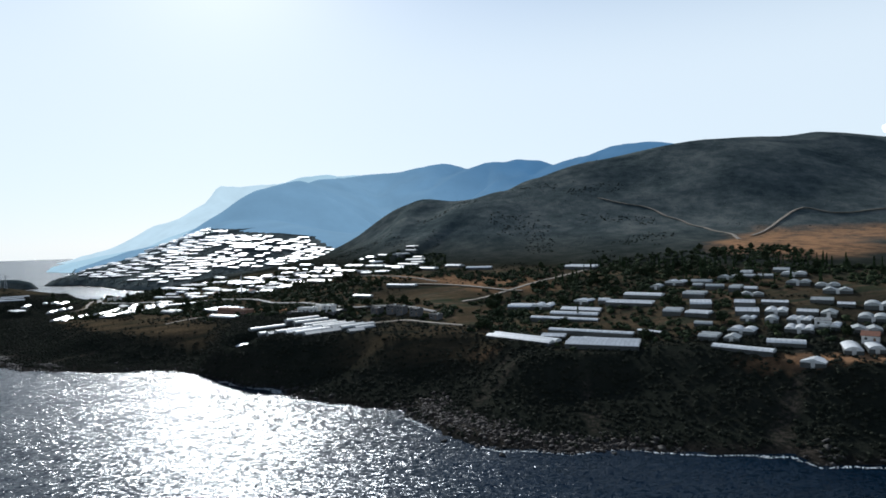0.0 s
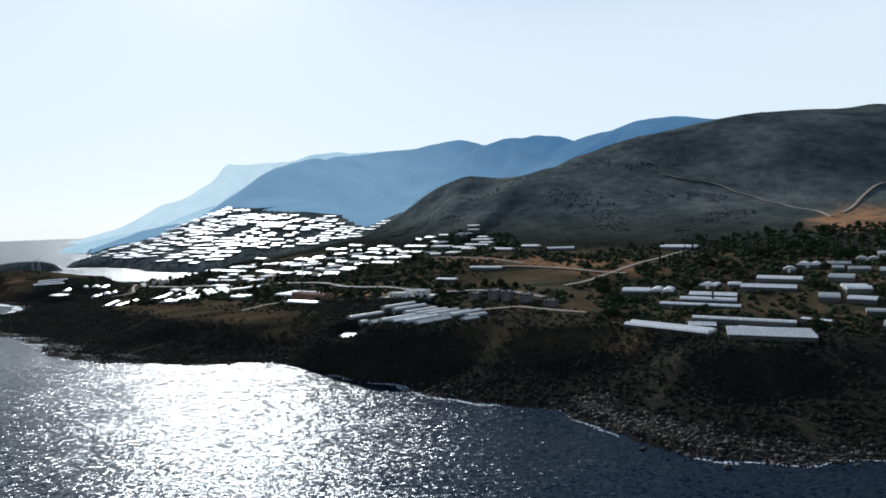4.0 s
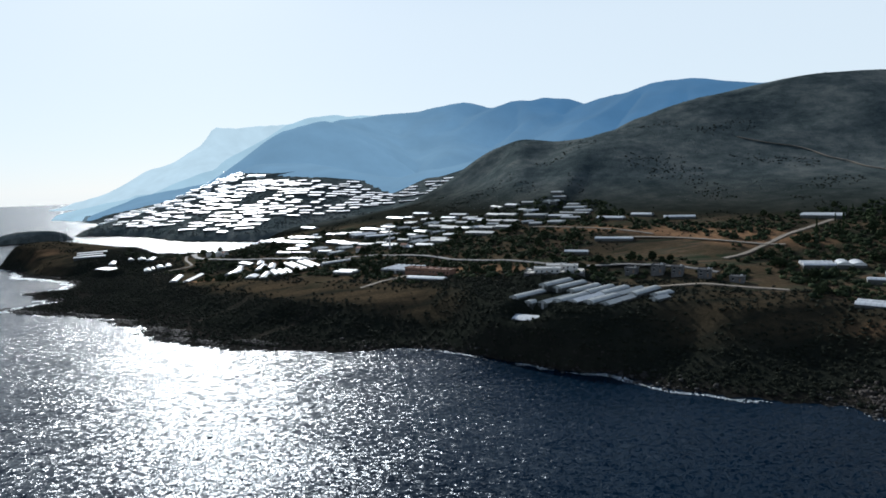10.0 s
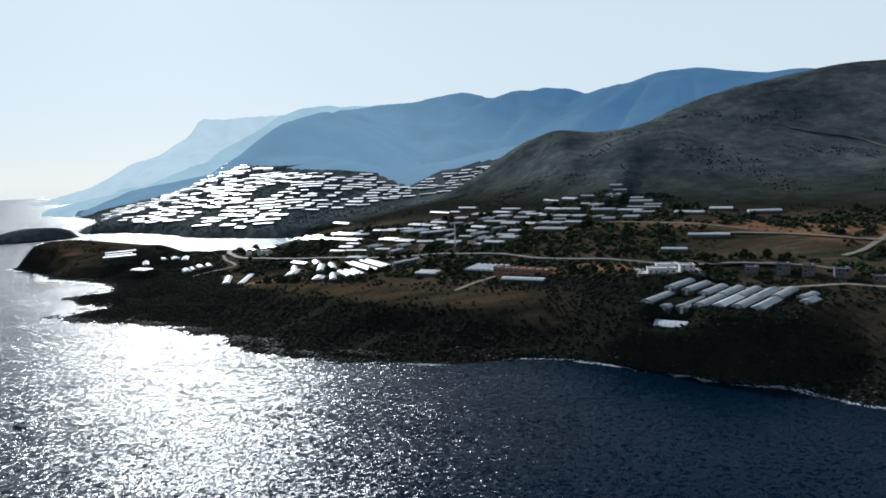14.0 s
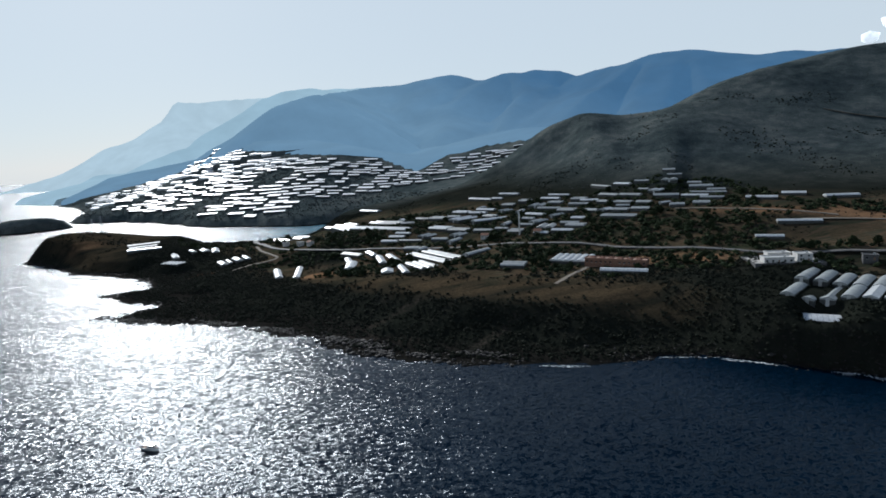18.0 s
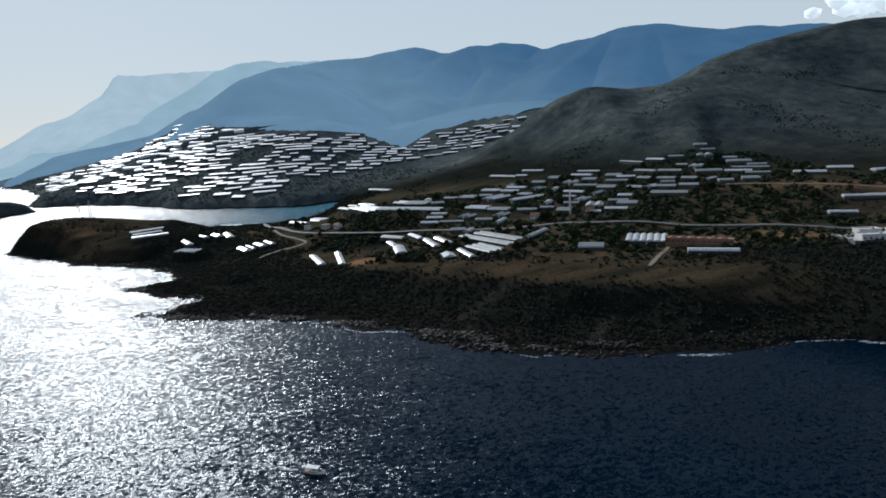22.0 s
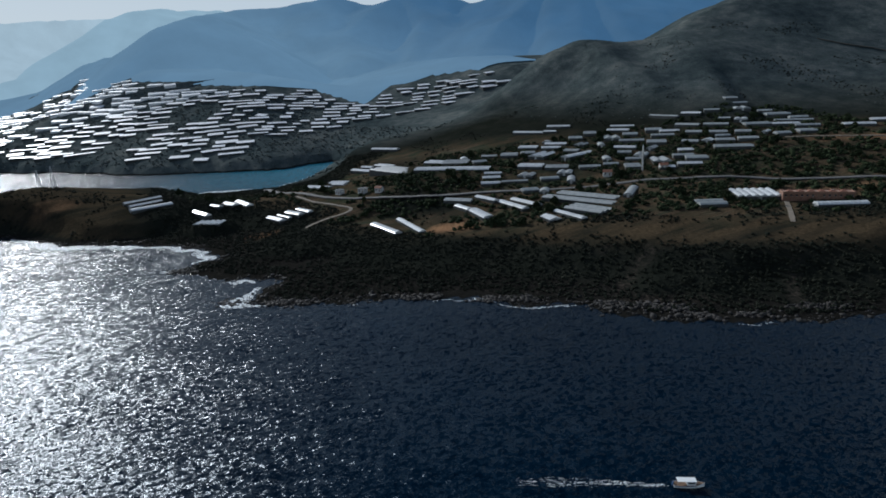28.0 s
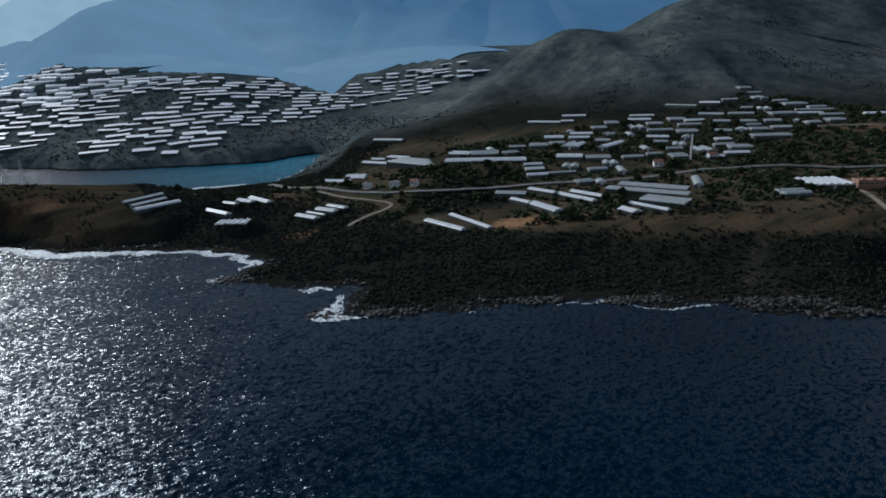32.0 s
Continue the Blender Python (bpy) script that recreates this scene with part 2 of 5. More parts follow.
def build_hazed_range(color, thick=(1.12, 1.08, 1.05), thin=(0.80, 0.86, 0.92)):
    """A far mountain range whose emission stands for the glowing air before it."""

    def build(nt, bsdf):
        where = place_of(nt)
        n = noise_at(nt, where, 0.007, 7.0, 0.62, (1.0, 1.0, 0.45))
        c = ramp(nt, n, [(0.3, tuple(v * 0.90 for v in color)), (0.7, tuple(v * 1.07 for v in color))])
        # Haze painted thicker low down and towards the sun.
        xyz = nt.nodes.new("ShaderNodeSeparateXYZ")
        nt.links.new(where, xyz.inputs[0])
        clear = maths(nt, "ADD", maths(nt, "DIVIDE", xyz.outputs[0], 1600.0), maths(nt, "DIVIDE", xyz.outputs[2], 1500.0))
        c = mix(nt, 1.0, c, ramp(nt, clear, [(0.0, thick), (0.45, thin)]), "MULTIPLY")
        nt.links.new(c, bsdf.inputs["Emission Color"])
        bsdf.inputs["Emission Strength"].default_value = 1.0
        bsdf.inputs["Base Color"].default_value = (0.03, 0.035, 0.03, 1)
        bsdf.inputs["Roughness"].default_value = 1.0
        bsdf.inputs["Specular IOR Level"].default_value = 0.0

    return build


def build_foam(nt, bsdf):
    where = place_of(nt)
    n = noise_at(nt, where, 1.5, 5.0, 0.7)
    bsdf.inputs["Base Color"].default_value = (0.86, 0.90, 0.91, 1)
    bsdf.inputs["Roughness"].default_value = 0.6
    nt.links.new(ramp(nt, n, [(0.45, 0.0), (0.56, 1.0)]), bsdf.inputs["Alpha"])


RANGES = [None, material("range in painted blue haze", build_hazed_range((0.11, 0.21, 0.32), (1.45, 1.3, 1.2), (0.58, 0.72, 0.84))), material("range in painted pale haze", build_hazed_range((0.33, 0.48, 0.57))), material("range in palest painted haze", build_hazed_range((0.45, 0.58, 0.65)))]
# Grey-green leaves, paled to go with the haze painted on the hills.
HILL_LEAF = material("grey-green hazed hill leaves", build_leaf((0.062, 0.074, 0.072), (0.098, 0.110, 0.100)))
# Dark maquis leaves, with the scarp's shade added to their colour.
LEAF = material("dark scrub leaves with painted shade", build_leaf((0.0124, 0.0159, 0.0118), (0.0248, 0.0274, 0.0201)))
TREE_LEAF = material("tree leaves", build_leaf((0.0105, 0.0170, 0.0095), (0.0410, 0.0530, 0.0260)))
CYPRESS_LEAF = material("cypress leaves", build_leaf((0.0134, 0.0252, 0.0134), (0.0470, 0.0706, 0.0302)))
BARK = material("bark", plain((0.09, 0.065, 0.045), 0.9, 0.3, 2.0, 0.03))
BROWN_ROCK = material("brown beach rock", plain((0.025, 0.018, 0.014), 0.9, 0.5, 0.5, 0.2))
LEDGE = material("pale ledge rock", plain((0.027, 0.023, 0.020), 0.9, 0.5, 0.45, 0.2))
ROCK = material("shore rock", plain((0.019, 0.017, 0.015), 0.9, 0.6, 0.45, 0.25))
FOAM = material("foam", build_foam)
# Wall film darkened for the crops behind it and for backlit shade.
FILM_SIDE = material("side film with painted shade", plain((0.036, 0.041, 0.040), 0.5, 0.3, 0.8))
STEEL = material("galvanised steel", plain((0.45, 0.46, 0.47), 0.4, 0.15, 2.0, 0.0, 0.8))
WHITEWASH = material("white render", plain((0.50, 0.49, 0.47), 0.8, 0.18, 0.7))
CONCRETE = material("raw concrete", plain((0.085, 0.085, 0.087), 0.85, 0.35, 0.8, 0.01))
ORANGE = material("orange render", plain((0.19, 0.10, 0.065), 0.85, 0.3, 0.6))
TILE = material("clay roof tiles", plain((0.20, 0.085, 0.05), 0.85, 0.3, 1.6, 0.03))
GLASS = material("dark window glass", plain((0.02, 0.025, 0.03), 0.12, 0.1, 1.0))
WOOD = material("weathered door wood", plain((0.16, 0.10, 0.06), 0.7, 0.25, 3.0))
DIRT = material("pale dirt road", plain((0.18, 0.148, 0.112), 0.95, 0.3, 0.3, 0.05))
ASPHALT = material("worn asphalt", plain((0.095, 0.09, 0.085), 0.85, 0.2, 0.3, 0.02))
GELCOAT = material("white boat paint", plain((0.78, 0.79, 0.78), 0.3, 0.06, 1.5))
BOAT_TRIM = material("blue boat trim", plain((0.05, 0.10, 0.20), 0.4, 0.1, 1.5))


def build_cloud(nt, bsdf):
    bsdf.inputs["Base Color"].default_value, bsdf.inputs["Roughness"].default_value = (0.93, 0.93, 0.93, 1), 1.0
    # Emission added to whiten the cloud's unlit near side.
    bsdf.inputs["Emission Color"].default_value, bsdf.inputs["Emission Strength"].default_value = (0.80, 0.86, 0.90, 1), 0.6
    glow = node(nt, "ShaderNodeBsdfTranslucent", Color=(0.95, 0.95, 0.95, 1))
    both = nt.nodes.new("ShaderNodeMixShader")
    both.inputs[0].default_value = 0.4
    nt.links.new(bsdf.outputs[0], both.inputs[1]), nt.links.new(glow.outputs[0], both.inputs[2])
    nt.links.new(both.outputs[0], nt.nodes["Material Output"].inputs["Surface"])


CLOUD = material("cloud", build_cloud)
# ---- landform ----
COAST_NEAR = [
    (4200, -900), (900, 0), (400, 150), (230, 203), (163, 224), (141, 230), (136, 241), (105, 247), (72, 253), (50, 251),
    (25, 255), (2, 268), (-9, 290), (-18, 304), (-28, 322), (-53, 331), (-70, 341), (-92, 354), (-101, 368), (-115, 381),
    (-141, 392), (-158, 406), (-185, 430), (-213, 445), (-255, 446), (-314, 458), (-336, 462), (-361, 480), (-384, 491),
    (-410, 518), (-406, 531), (-447, 552), (-458, 571), (-486, 586), (-520, 600),
]
COAST_WEST = [
    (-550, 611), (-586, 627), (-571, 642), (-557, 660), (-580, 680), (-597, 698), (-619, 722), (-590, 737), (-596, 772),
    (-646, 817), (-703, 846), (-730, 882), (-758, 915), (-786, 938), (-812, 960), (-790, 985), (-775, 1015), (-700, 1042),
    (-640, 1045), (-574, 1034), (-505, 1026), (-455, 1075), (-415, 1145), (-388, 1188),
]
COAST_FAR = [
    (-400, 1212), (-440, 1200), (-482, 1172), (-600, 1228), (-690, 1280), (-730, 1335), (-796, 1400), (-880, 1462),
    (-972, 1484), (-1012, 1525), (-1030, 1600), (-1090, 1800), (-1225, 2047), (-1420, 2260), (-1610, 2440), (-1640, 2540),
    (-1560, 2800), (-1760, 3250), (-2300, 3560), (-2400, 3700), (-2700, 4200), (-2800, 6500), (4200, 6500),
]
COAST = COAST_NEAR + COAST_WEST + COAST_FAR


def gridnoise(x, y, size, seed):
    """Smooth noise from -1 to 1 over arrays of places, about size metres a lump."""
    u, v = x / size + seed * 17.3, y / size - seed * 9.1
    i, j = np.floor(u), np.floor(v)
    a, b = u - i, v - j
    a, b = a * a * (3 - 2 * a), b * b * (3 - 2 * b)

    def corner(p, q):
        s = np.sin(p * 127.1 + q * 311.7 + seed * 74.7) * 43758.5453
        return (s - np.floor(s)) * 2 - 1

    return (corner(i, j) * (1 - a) + corner(i + 1, j) * a) * (1 - b) + (corner(i, j + 1) * (1 - a) + corner(i + 1, j + 1) * a) * b


def fractal(x, y, size, seed, octaves=4):
    return sum(gridnoise(x, y, size / 2**n, seed + n) / 2**n for n in range(octaves))


def inland(x, y):
    """Metres from the coast, landward positive."""
    far, inside = np.full(x.shape, 1e9), np.zeros(x.shape, bool)
    for (ax, ay), (bx, by) in zip(COAST, COAST[1:] + COAST[:1]):
        ux, uy = bx - ax, by - ay
        s = np.clip(((x - ax) * ux + (y - ay) * uy) / (ux * ux + uy * uy), 0, 1)
        far = np.minimum(far, (x - ax - s * ux) ** 2 + (y - ay - s * uy) ** 2)
        if ay != by:
            inside ^= ((ay > y) != (by > y)) & (x < ux * (y - ay) / uy + ax)
    return np.where(inside, 1, -1) * np.sqrt(far)


# Crest lines: the range, the slope of the flanks, how much steeper the ends fall, and x, y, height at each corner.
RIDGES = [
    (0, 0.80, 0.7, [(-330, 1085, -25), (-250, 1098, 30), (-190, 1103, 78), (-128, 1103, 122), (-83, 1096, 153), (-38, 1083, 170)]),
    (0, 0.40, 0.7, [(-38, 1088, 170), (10, 1080, 164), (60, 1062, 168), (110, 1030, 178)]),
    (0, 0.48, 0.0, [(8, 890, 92), (53, 955, 130), (110, 1025, 180), (170, 1062, 201), (226, 1085, 217), (345, 1105, 229), (480, 1095, 240), (560, 1110, 250), (640, 1130, 250), (700, 1140, 261), (760, 1150, 263), (880, 1170, 257), (1060, 1200, 250), (1500, 1280, 280), (3500, 1200, 285)]),
    (0, 0.46, 0.0, [(345, 1105, 220), (330, 990, 165), (300, 870, 105)]),
    (0, 0.44, 0.0, [(620, 1125, 240), (600, 1000, 195), (560, 850, 120)]),
    (0, 0.36, 0.0, [(1060, 1200, 245), (1040, 1020, 195), (1000, 830, 120)]),
    (1, 0.42, 0.7, [(1700, 1900, 350), (1150, 2060, 374), (900, 2140, 388), (740, 2200, 400), (654, 2257, 399), (600, 2330, 382), (540, 2420, 374), (472, 2549, 368), (420, 2600, 396), (340, 2642, 411), (270, 2645, 406), (217, 2639, 411), (150, 2720, 398), (110, 2760, 402), (14, 2820, 421), (-170, 2860, 405), (-340, 2880, 388), (-420, 2820, 380)]),
    (1, 0.55, 0.7, [(-420, 2820, 380), (-470, 2500, 345), (-525, 2196, 306), (-572, 2124, 292), (-617, 2054, 268), (-683, 1952, 209), (-734, 1874, 156), (-800, 1770, 90)]),
    (1, 0.42, 0.7, [(540, 2420, 375), (330, 2080, 250), (200, 1860, 165)]),
    (1, 0.42, 0.7, [(14, 2820, 400), (-60, 2400, 270), (-90, 2080, 165)]),
    (2, 0.42, 0.7, [(-100, 3880, 462), (-342, 3633, 465), (-500, 3470, 462), (-638, 3331, 450), (-760, 3206, 428)]),
    (2, 0.80, 0.7, [(-760, 3206, 428), (-831, 3132, 402), (-906, 3056, 335), (-979, 2982, 285), (-1074, 2884, 222), (-1101, 2856, 185), (-1208, 2747, 135), (-1337, 2615, 74), (-1476, 2472, 40), (-1568, 2378, 8)]),
    (3, 1.90, 0.0, [(-300, 4700, 530), (-900, 4400, 505), (-1230, 4221, 484), (-1485, 4077, 467)]),
    (3, 0.60, 0.0, [(-300, 4700, 400), (-1230, 4221, 380), (-1485, 4077, 400), (-1540, 4046, 360), (-1630, 3994, 290), (-1800, 3898, 222), (-1960, 3807, 125), (-2166, 3690, 36), (-2290, 3620, 6)]),
]
# Swells and hollows of the coastal plain: x, y, radius, height.
SWELLS = [(60, 375, 80, -9), (-300, 615, 80, 10), (-765, 968, 85, 27), (-640, 1010, 70, -5), (200, 285, 110, -12), (-500, 930, 120, -17), (-466, 735, 60, -8), (-400, 812, 60, 6), (-55, 600, 60, 5), (-130, 470, 70, 2), (-310, 655, 90, -6), (-205, 600, 50, -4), (-354, 1002, 80, -9), (-32, 700, 90, 5), (47, 482, 60, -7), (-70, 563, 50, -4), (-430, 735, 45, -4), (-493, 880, 45, 7), (-640, 895, 55, 12), (-572, 868, 50, 5), (-650, 960, 60, 4)]


PADS = [(-110, 460, 60, 26.5), (-110, 509, 26, 33), (84, 350, 26, 25.5), (46, 378, 22, 27.0), (-586, 830, 18, 9), (-143, 433, 11.5, 15.8)]


def crests(x, y, tiers=(0,)):
    """The height that the crest lines give, and the number of the range that gives it."""
    crest, which = np.full(x.shape, -1e3), np.zeros(x.shape, int)
    for tier, fall, blunt, line in RIDGES:
        if tier not in tiers:
            continue
        for (ax, ay, az), (bx, by, bz) in zip(line, line[1:]):
            ux, uy = bx - ax, by - ay
            way = ((x - ax) * ux + (y - ay) * uy) / (ux * ux + uy * uy)
            s = np.clip(way, 0, 1)
            off = np.hypot(x - ax - s * ux, y - ay - s * uy)
            h = az + s * (bz - az) - fall * (np.sqrt(off * off + 1600) - 40) - blunt * np.abs(way - s) * math.hypot(ux, uy)
            which = np.where(h > crest, tier, which)
            crest = np.maximum(crest, h)
    return crest, which


def folds(x, y):
    """Spurs and gullies on the mountainsides."""
    return 16 * fractal(x, y, 260, 21, 5) - 16 * np.abs(fractal(x, y, 190, 31, 3)) + 4


def landform(x, y):
    x, y = np.asarray(x, float), np.asarray(y, float)
    d = inland(x, y)
    near = (y < 1150) & (x > -900)
    rough = fractal(x, y, 22, 3, 3)
    d = d + np.where(near, 3.2, 8) * rough * np.exp(-np.abs(d) / 25)
    # Rock fingers on the western shore.
    fingers = 9 * (0.45 - np.abs(gridnoise(0.87 * x + 0.5 * y, 0.35 * (0.87 * y - 0.5 * x), 24, 15))) + 4 * gridnoise(x, y, 9, 16)
    d = d + fingers * np.exp(-np.abs(d) / 18) * np.interp(x, [-700, -620, -360, -310], [0.3, 1, 1, 0]) * near
    plain = 1.0 + 0.095 * np.clip(x, -900, 260) + 0.079 * np.clip(y, 100, 1150)
    for sx, sy, r, h in SWELLS:
        plain = plain + h * np.exp(-((x - sx) ** 2 + (y - sy) ** 2) / r**2)
    plain = np.maximum(plain, 7) + 0.9 * fractal(x, y, 60, 11, 3)
    # How far the scarp reaches back from the water, by stretches of the coast.
    scarp = np.interp(x, [-820, -640, -560, -480, -400, -330, -260, -200, -165, -135, -90, -40, 20, 80, 130, 200, 400], [22, 28, 95, 95, 75, 72, 70, 55, 26, 34, 75, 70, 100, 100, 75, 45, 50])
    scarp = scarp * (1 + 0.25 * fractal(x, y, 70, 5, 2))
    u = np.clip(d / np.maximum(scarp, 12), 0, 1.0)
    rise = np.where(u < 0.16, 0.10 * u / 0.16, 0.10 + 0.90 * np.clip((u - 0.16) / 0.84, 0, 1) ** 1.35)
    shelf = plain * rise
    gully = np.clip(u * (1 - u) * 4, 0, 1) * np.clip((u - 0.2) / 0.4, 0, 1)
    shelf = shelf + gully * (2.2 * fractal(x, y, 26, 7, 4) - 2.5 * np.abs(gridnoise(x + 0.3 * y, y * 0.3, 34, 9)))
    slope = 3 + 9 * (1 - np.exp(-np.clip(d, 0, 1e4) / 18)) + 0.20 * np.minimum(np.clip(d, 0, 760), np.interp(x, [-900, -500, -350], [690, 520, 440])) + (np.clip(d, 0, 420) / 370) ** 2 * np.interp(x, [-1020, -900, -800, -700, -350, -250], [0, 40, 60, 50, 13, 0]) + (0.2 * np.clip(x + 150, 0, 170) * np.clip((y - 1300) / 80, 0, 1) + 0.10 * np.clip(y - 1430, 0, 200) * np.clip((x + 260) / 80, 0, 1)) + 1.5 * fractal(x, y, 90, 13, 3)
    t = np.clip((y - 1020 + 0.25 * (x + 400)) / 160, 0, 1)
    base = np.where(d > 0, shelf * (1 - t) + slope * t, 0)
    crest, _ = crests(x, y)
    # Levelled ground under the houses on the brow.
    for px, py, r, h in PADS:
        w = np.clip(2.2 - 1.6 * np.hypot(x - px, y - py) / r, 0, 1)
        base = np.where(d > 6, base * (1 - w) + h * w, base)
    crest = crest + 0.8 * np.clip((y - 700) / 400, 0, 1) * folds(x, y)
    crest = np.where(y < 1700, np.minimum(crest, 3 + 0.6 * np.clip(d, 0, 1e4)), crest)
    soft = 14.0
    m = np.maximum(base, crest)
    z = m + soft * np.log(np.exp(np.clip((base - m) / soft, -40, 0)) + np.exp(np.clip((crest - m) / soft, -40, 0)))
    z = np.where(d > 0, np.maximum(z, 0.02 * np.minimum(d, 10)) * np.clip(d / 10, 0, 1) ** 0.6, 0)
    # The islet before the bay.
    e = np.hypot((x + 1032) / 78, (y - 1395 - 0.3 * (x + 1032)) / 42) + 0.12 * fractal(x, y, 40, 41, 3)
    isle = 24 * np.clip(1 - e**2.4, 0, 1) ** 0.8
    sea = -1.5 - 14 * (1 - np.exp(-np.clip(-d, 0, 1e4) / 40))
    return np.where(d > 0, z, np.maximum(sea, np.where(e < 1, isle, sea)))
# ---- ground and sea ----
def steps(*runs):
    """Grid lines from runs of (start, end, step)."""
    return np.concatenate([np.arange(a, b, s) for a, b, s in runs])


def part(name, bm, mat, parent=None, label="", kind=""):
    """A bmesh as one mesh object under its thing."""
    me = bpy.data.meshes.new(name)
    bm.to_mesh(me)
    bm.free()
    me.materials.append(mat)
    ob = new(name, me)
    ob.parent = parent
    return tagged(ob, label, kind=kind)


def sheet(name, verts, faces, mat, smooth=False):
    me = bpy.data.meshes.new(name)
    me.from_pydata(verts, [], faces)
    me.materials.append(mat)
    if smooth:
        me.shade_smooth()
    return new(name, me)


# The upper edge of the greenhouse fields beyond the bay.
FIELD_X, FIELD_Y = [-1800, -1260, -1150, -1030, -813, -685, -600, -461, -352, -270, -195, -110, -46, 0, 60, 400], [2300, 2100, 2180, 2230, 2095, 1765, 1690, 1580, 1575, 1440, 1520, 1510, 1450, 1345, 1380, 1600]
gx = steps((-3300, -1100, 50), (-1100, -860, 16), (-860, 260, 5), (260, 700, 14), (700, 1200, 35), (1200, 4000, 120))
gy = steps((-900, 150, 70), (150, 1060, 5), (1060, 1700, 12), (1700, 3000, 30), (3000, 5000, 50))
GX, GY = np.meshgrid(gx, gy)
GZ = landform(GX, GY)
GZ = np.where((GX < -1150) & (GY > 2150), np.minimum(GZ, -5), GZ)
# Weather has worn the hillsides smooth.
worn = np.clip((GY - 760) / 100, 0, 1) * np.clip((GZ - 45) / 40, 0, 1)
for _ in range(12):
    mean = GZ.copy()
    mean[1:-1, 1:-1] = (GZ[:-2, 1:-1] + GZ[2:, 1:-1] + GZ[1:-1, :-2] + GZ[1:-1, 2:]) / 4
    GZ = GZ + 0.5 * worn * (mean - GZ)
nx, ny = len(gx), len(gy)
idx = np.arange(nx * ny).reshape(ny, nx)
quads = np.stack([idx[:-1, :-1], idx[:-1, 1:], idx[1:, 1:], idx[1:, :-1]], -1).reshape(-1, 4)
SHORE = inland(GX, GY)
points = np.stack([GX, GY, GZ], -1).reshape(-1, 3)
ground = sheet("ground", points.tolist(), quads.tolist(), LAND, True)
tagged(ground, "dark scrub-covered coast with brown fields and hills behind", "ground", kind="structure")
used = np.arange(nx * ny)
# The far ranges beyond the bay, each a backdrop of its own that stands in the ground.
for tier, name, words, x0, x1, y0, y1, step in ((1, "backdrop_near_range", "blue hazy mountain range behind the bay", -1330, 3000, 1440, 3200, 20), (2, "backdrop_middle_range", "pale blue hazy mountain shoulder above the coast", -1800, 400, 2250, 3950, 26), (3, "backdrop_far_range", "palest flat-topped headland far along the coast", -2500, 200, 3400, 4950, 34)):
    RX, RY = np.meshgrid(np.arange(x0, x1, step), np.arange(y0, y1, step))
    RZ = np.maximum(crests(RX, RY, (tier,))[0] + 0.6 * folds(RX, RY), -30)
    # Past the fields the painted haze covers the low ground too.
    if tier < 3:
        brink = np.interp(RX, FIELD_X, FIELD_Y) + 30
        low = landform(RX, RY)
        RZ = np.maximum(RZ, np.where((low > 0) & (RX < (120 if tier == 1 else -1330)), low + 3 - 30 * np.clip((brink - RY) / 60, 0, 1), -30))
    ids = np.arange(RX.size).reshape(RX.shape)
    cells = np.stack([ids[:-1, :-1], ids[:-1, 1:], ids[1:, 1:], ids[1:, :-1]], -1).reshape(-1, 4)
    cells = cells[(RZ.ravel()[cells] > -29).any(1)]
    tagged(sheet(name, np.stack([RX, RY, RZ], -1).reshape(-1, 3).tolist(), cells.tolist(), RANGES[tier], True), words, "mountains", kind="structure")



def dry_brow(x, y):
    """The strip of dry terraces along the brow of the scarp."""
    slope = 0.55 * np.exp(-(((x + 22) / 52) ** 4) - ((y - 402 + 0.25 * (x + 22)) / 26) ** 4)
    return slope + np.exp(-(((y - np.interp(x, [-440, -426, -369, -318, -262, -212, -180], [700, 680, 617, 566, 532, 508, 490])) / 24) ** 4)) * np.interp(x, [-445, -425, -210, -170], [0, 1, 1, 0])


# Land cover: dry grass on the brow of the scarp, bare soil in cleared patches.
brow = dry_brow(GX, GY)
tilled = np.clip((SHORE - 85) / 30, 0, 1) * np.clip((705 - 0.85 * GX - GY) / 60, 0, 1)
brow += 0.5 * np.clip(fractal(GX, GY, 120, 51, 3), 0, 1) * (GY < 900) * tilled
brow = np.maximum(brow, 0.6 * np.clip((-630 - GX) / 40, 0, 1) * (SHORE > 14) * (GY < 1100))
cleared = np.zeros(GX.shape)
for cx, cy, rx, ry, turn, much in ((345, 600, 75, 120, -35, 1.0), (520, 640, 160, 60, -25, 0.9), (-715, 925, 22, 16, 0, 0.35), (-560, 780, 30, 12, 20, 0.5), (-424, 690, 22, 14, -40, 0.8), (-160, 555, 34, 16, -30, 0.8), (40, 560, 90, 26, -38, 0.7), (-40, 620, 60, 14, -40, 0.6), (186, 285, 42, 6, -25, 1.0), (22, 372, 16, 4, -40, 0.3), (-185, 575, 30, 14, -32, 0.9)):
    ca, sa = math.cos(radians(turn)), math.sin(radians(turn))
    ux, uy = ((GX - cx) * ca + (GY - cy) * sa) / rx, (-(GX - cx) * sa + (GY - cy) * ca) / ry
    cleared = np.maximum(cleared, much * np.clip(2.2 - 2 * np.hypot(ux, uy) + 0.5 * fractal(GX, GY, 40, 61, 3), 0, 1))
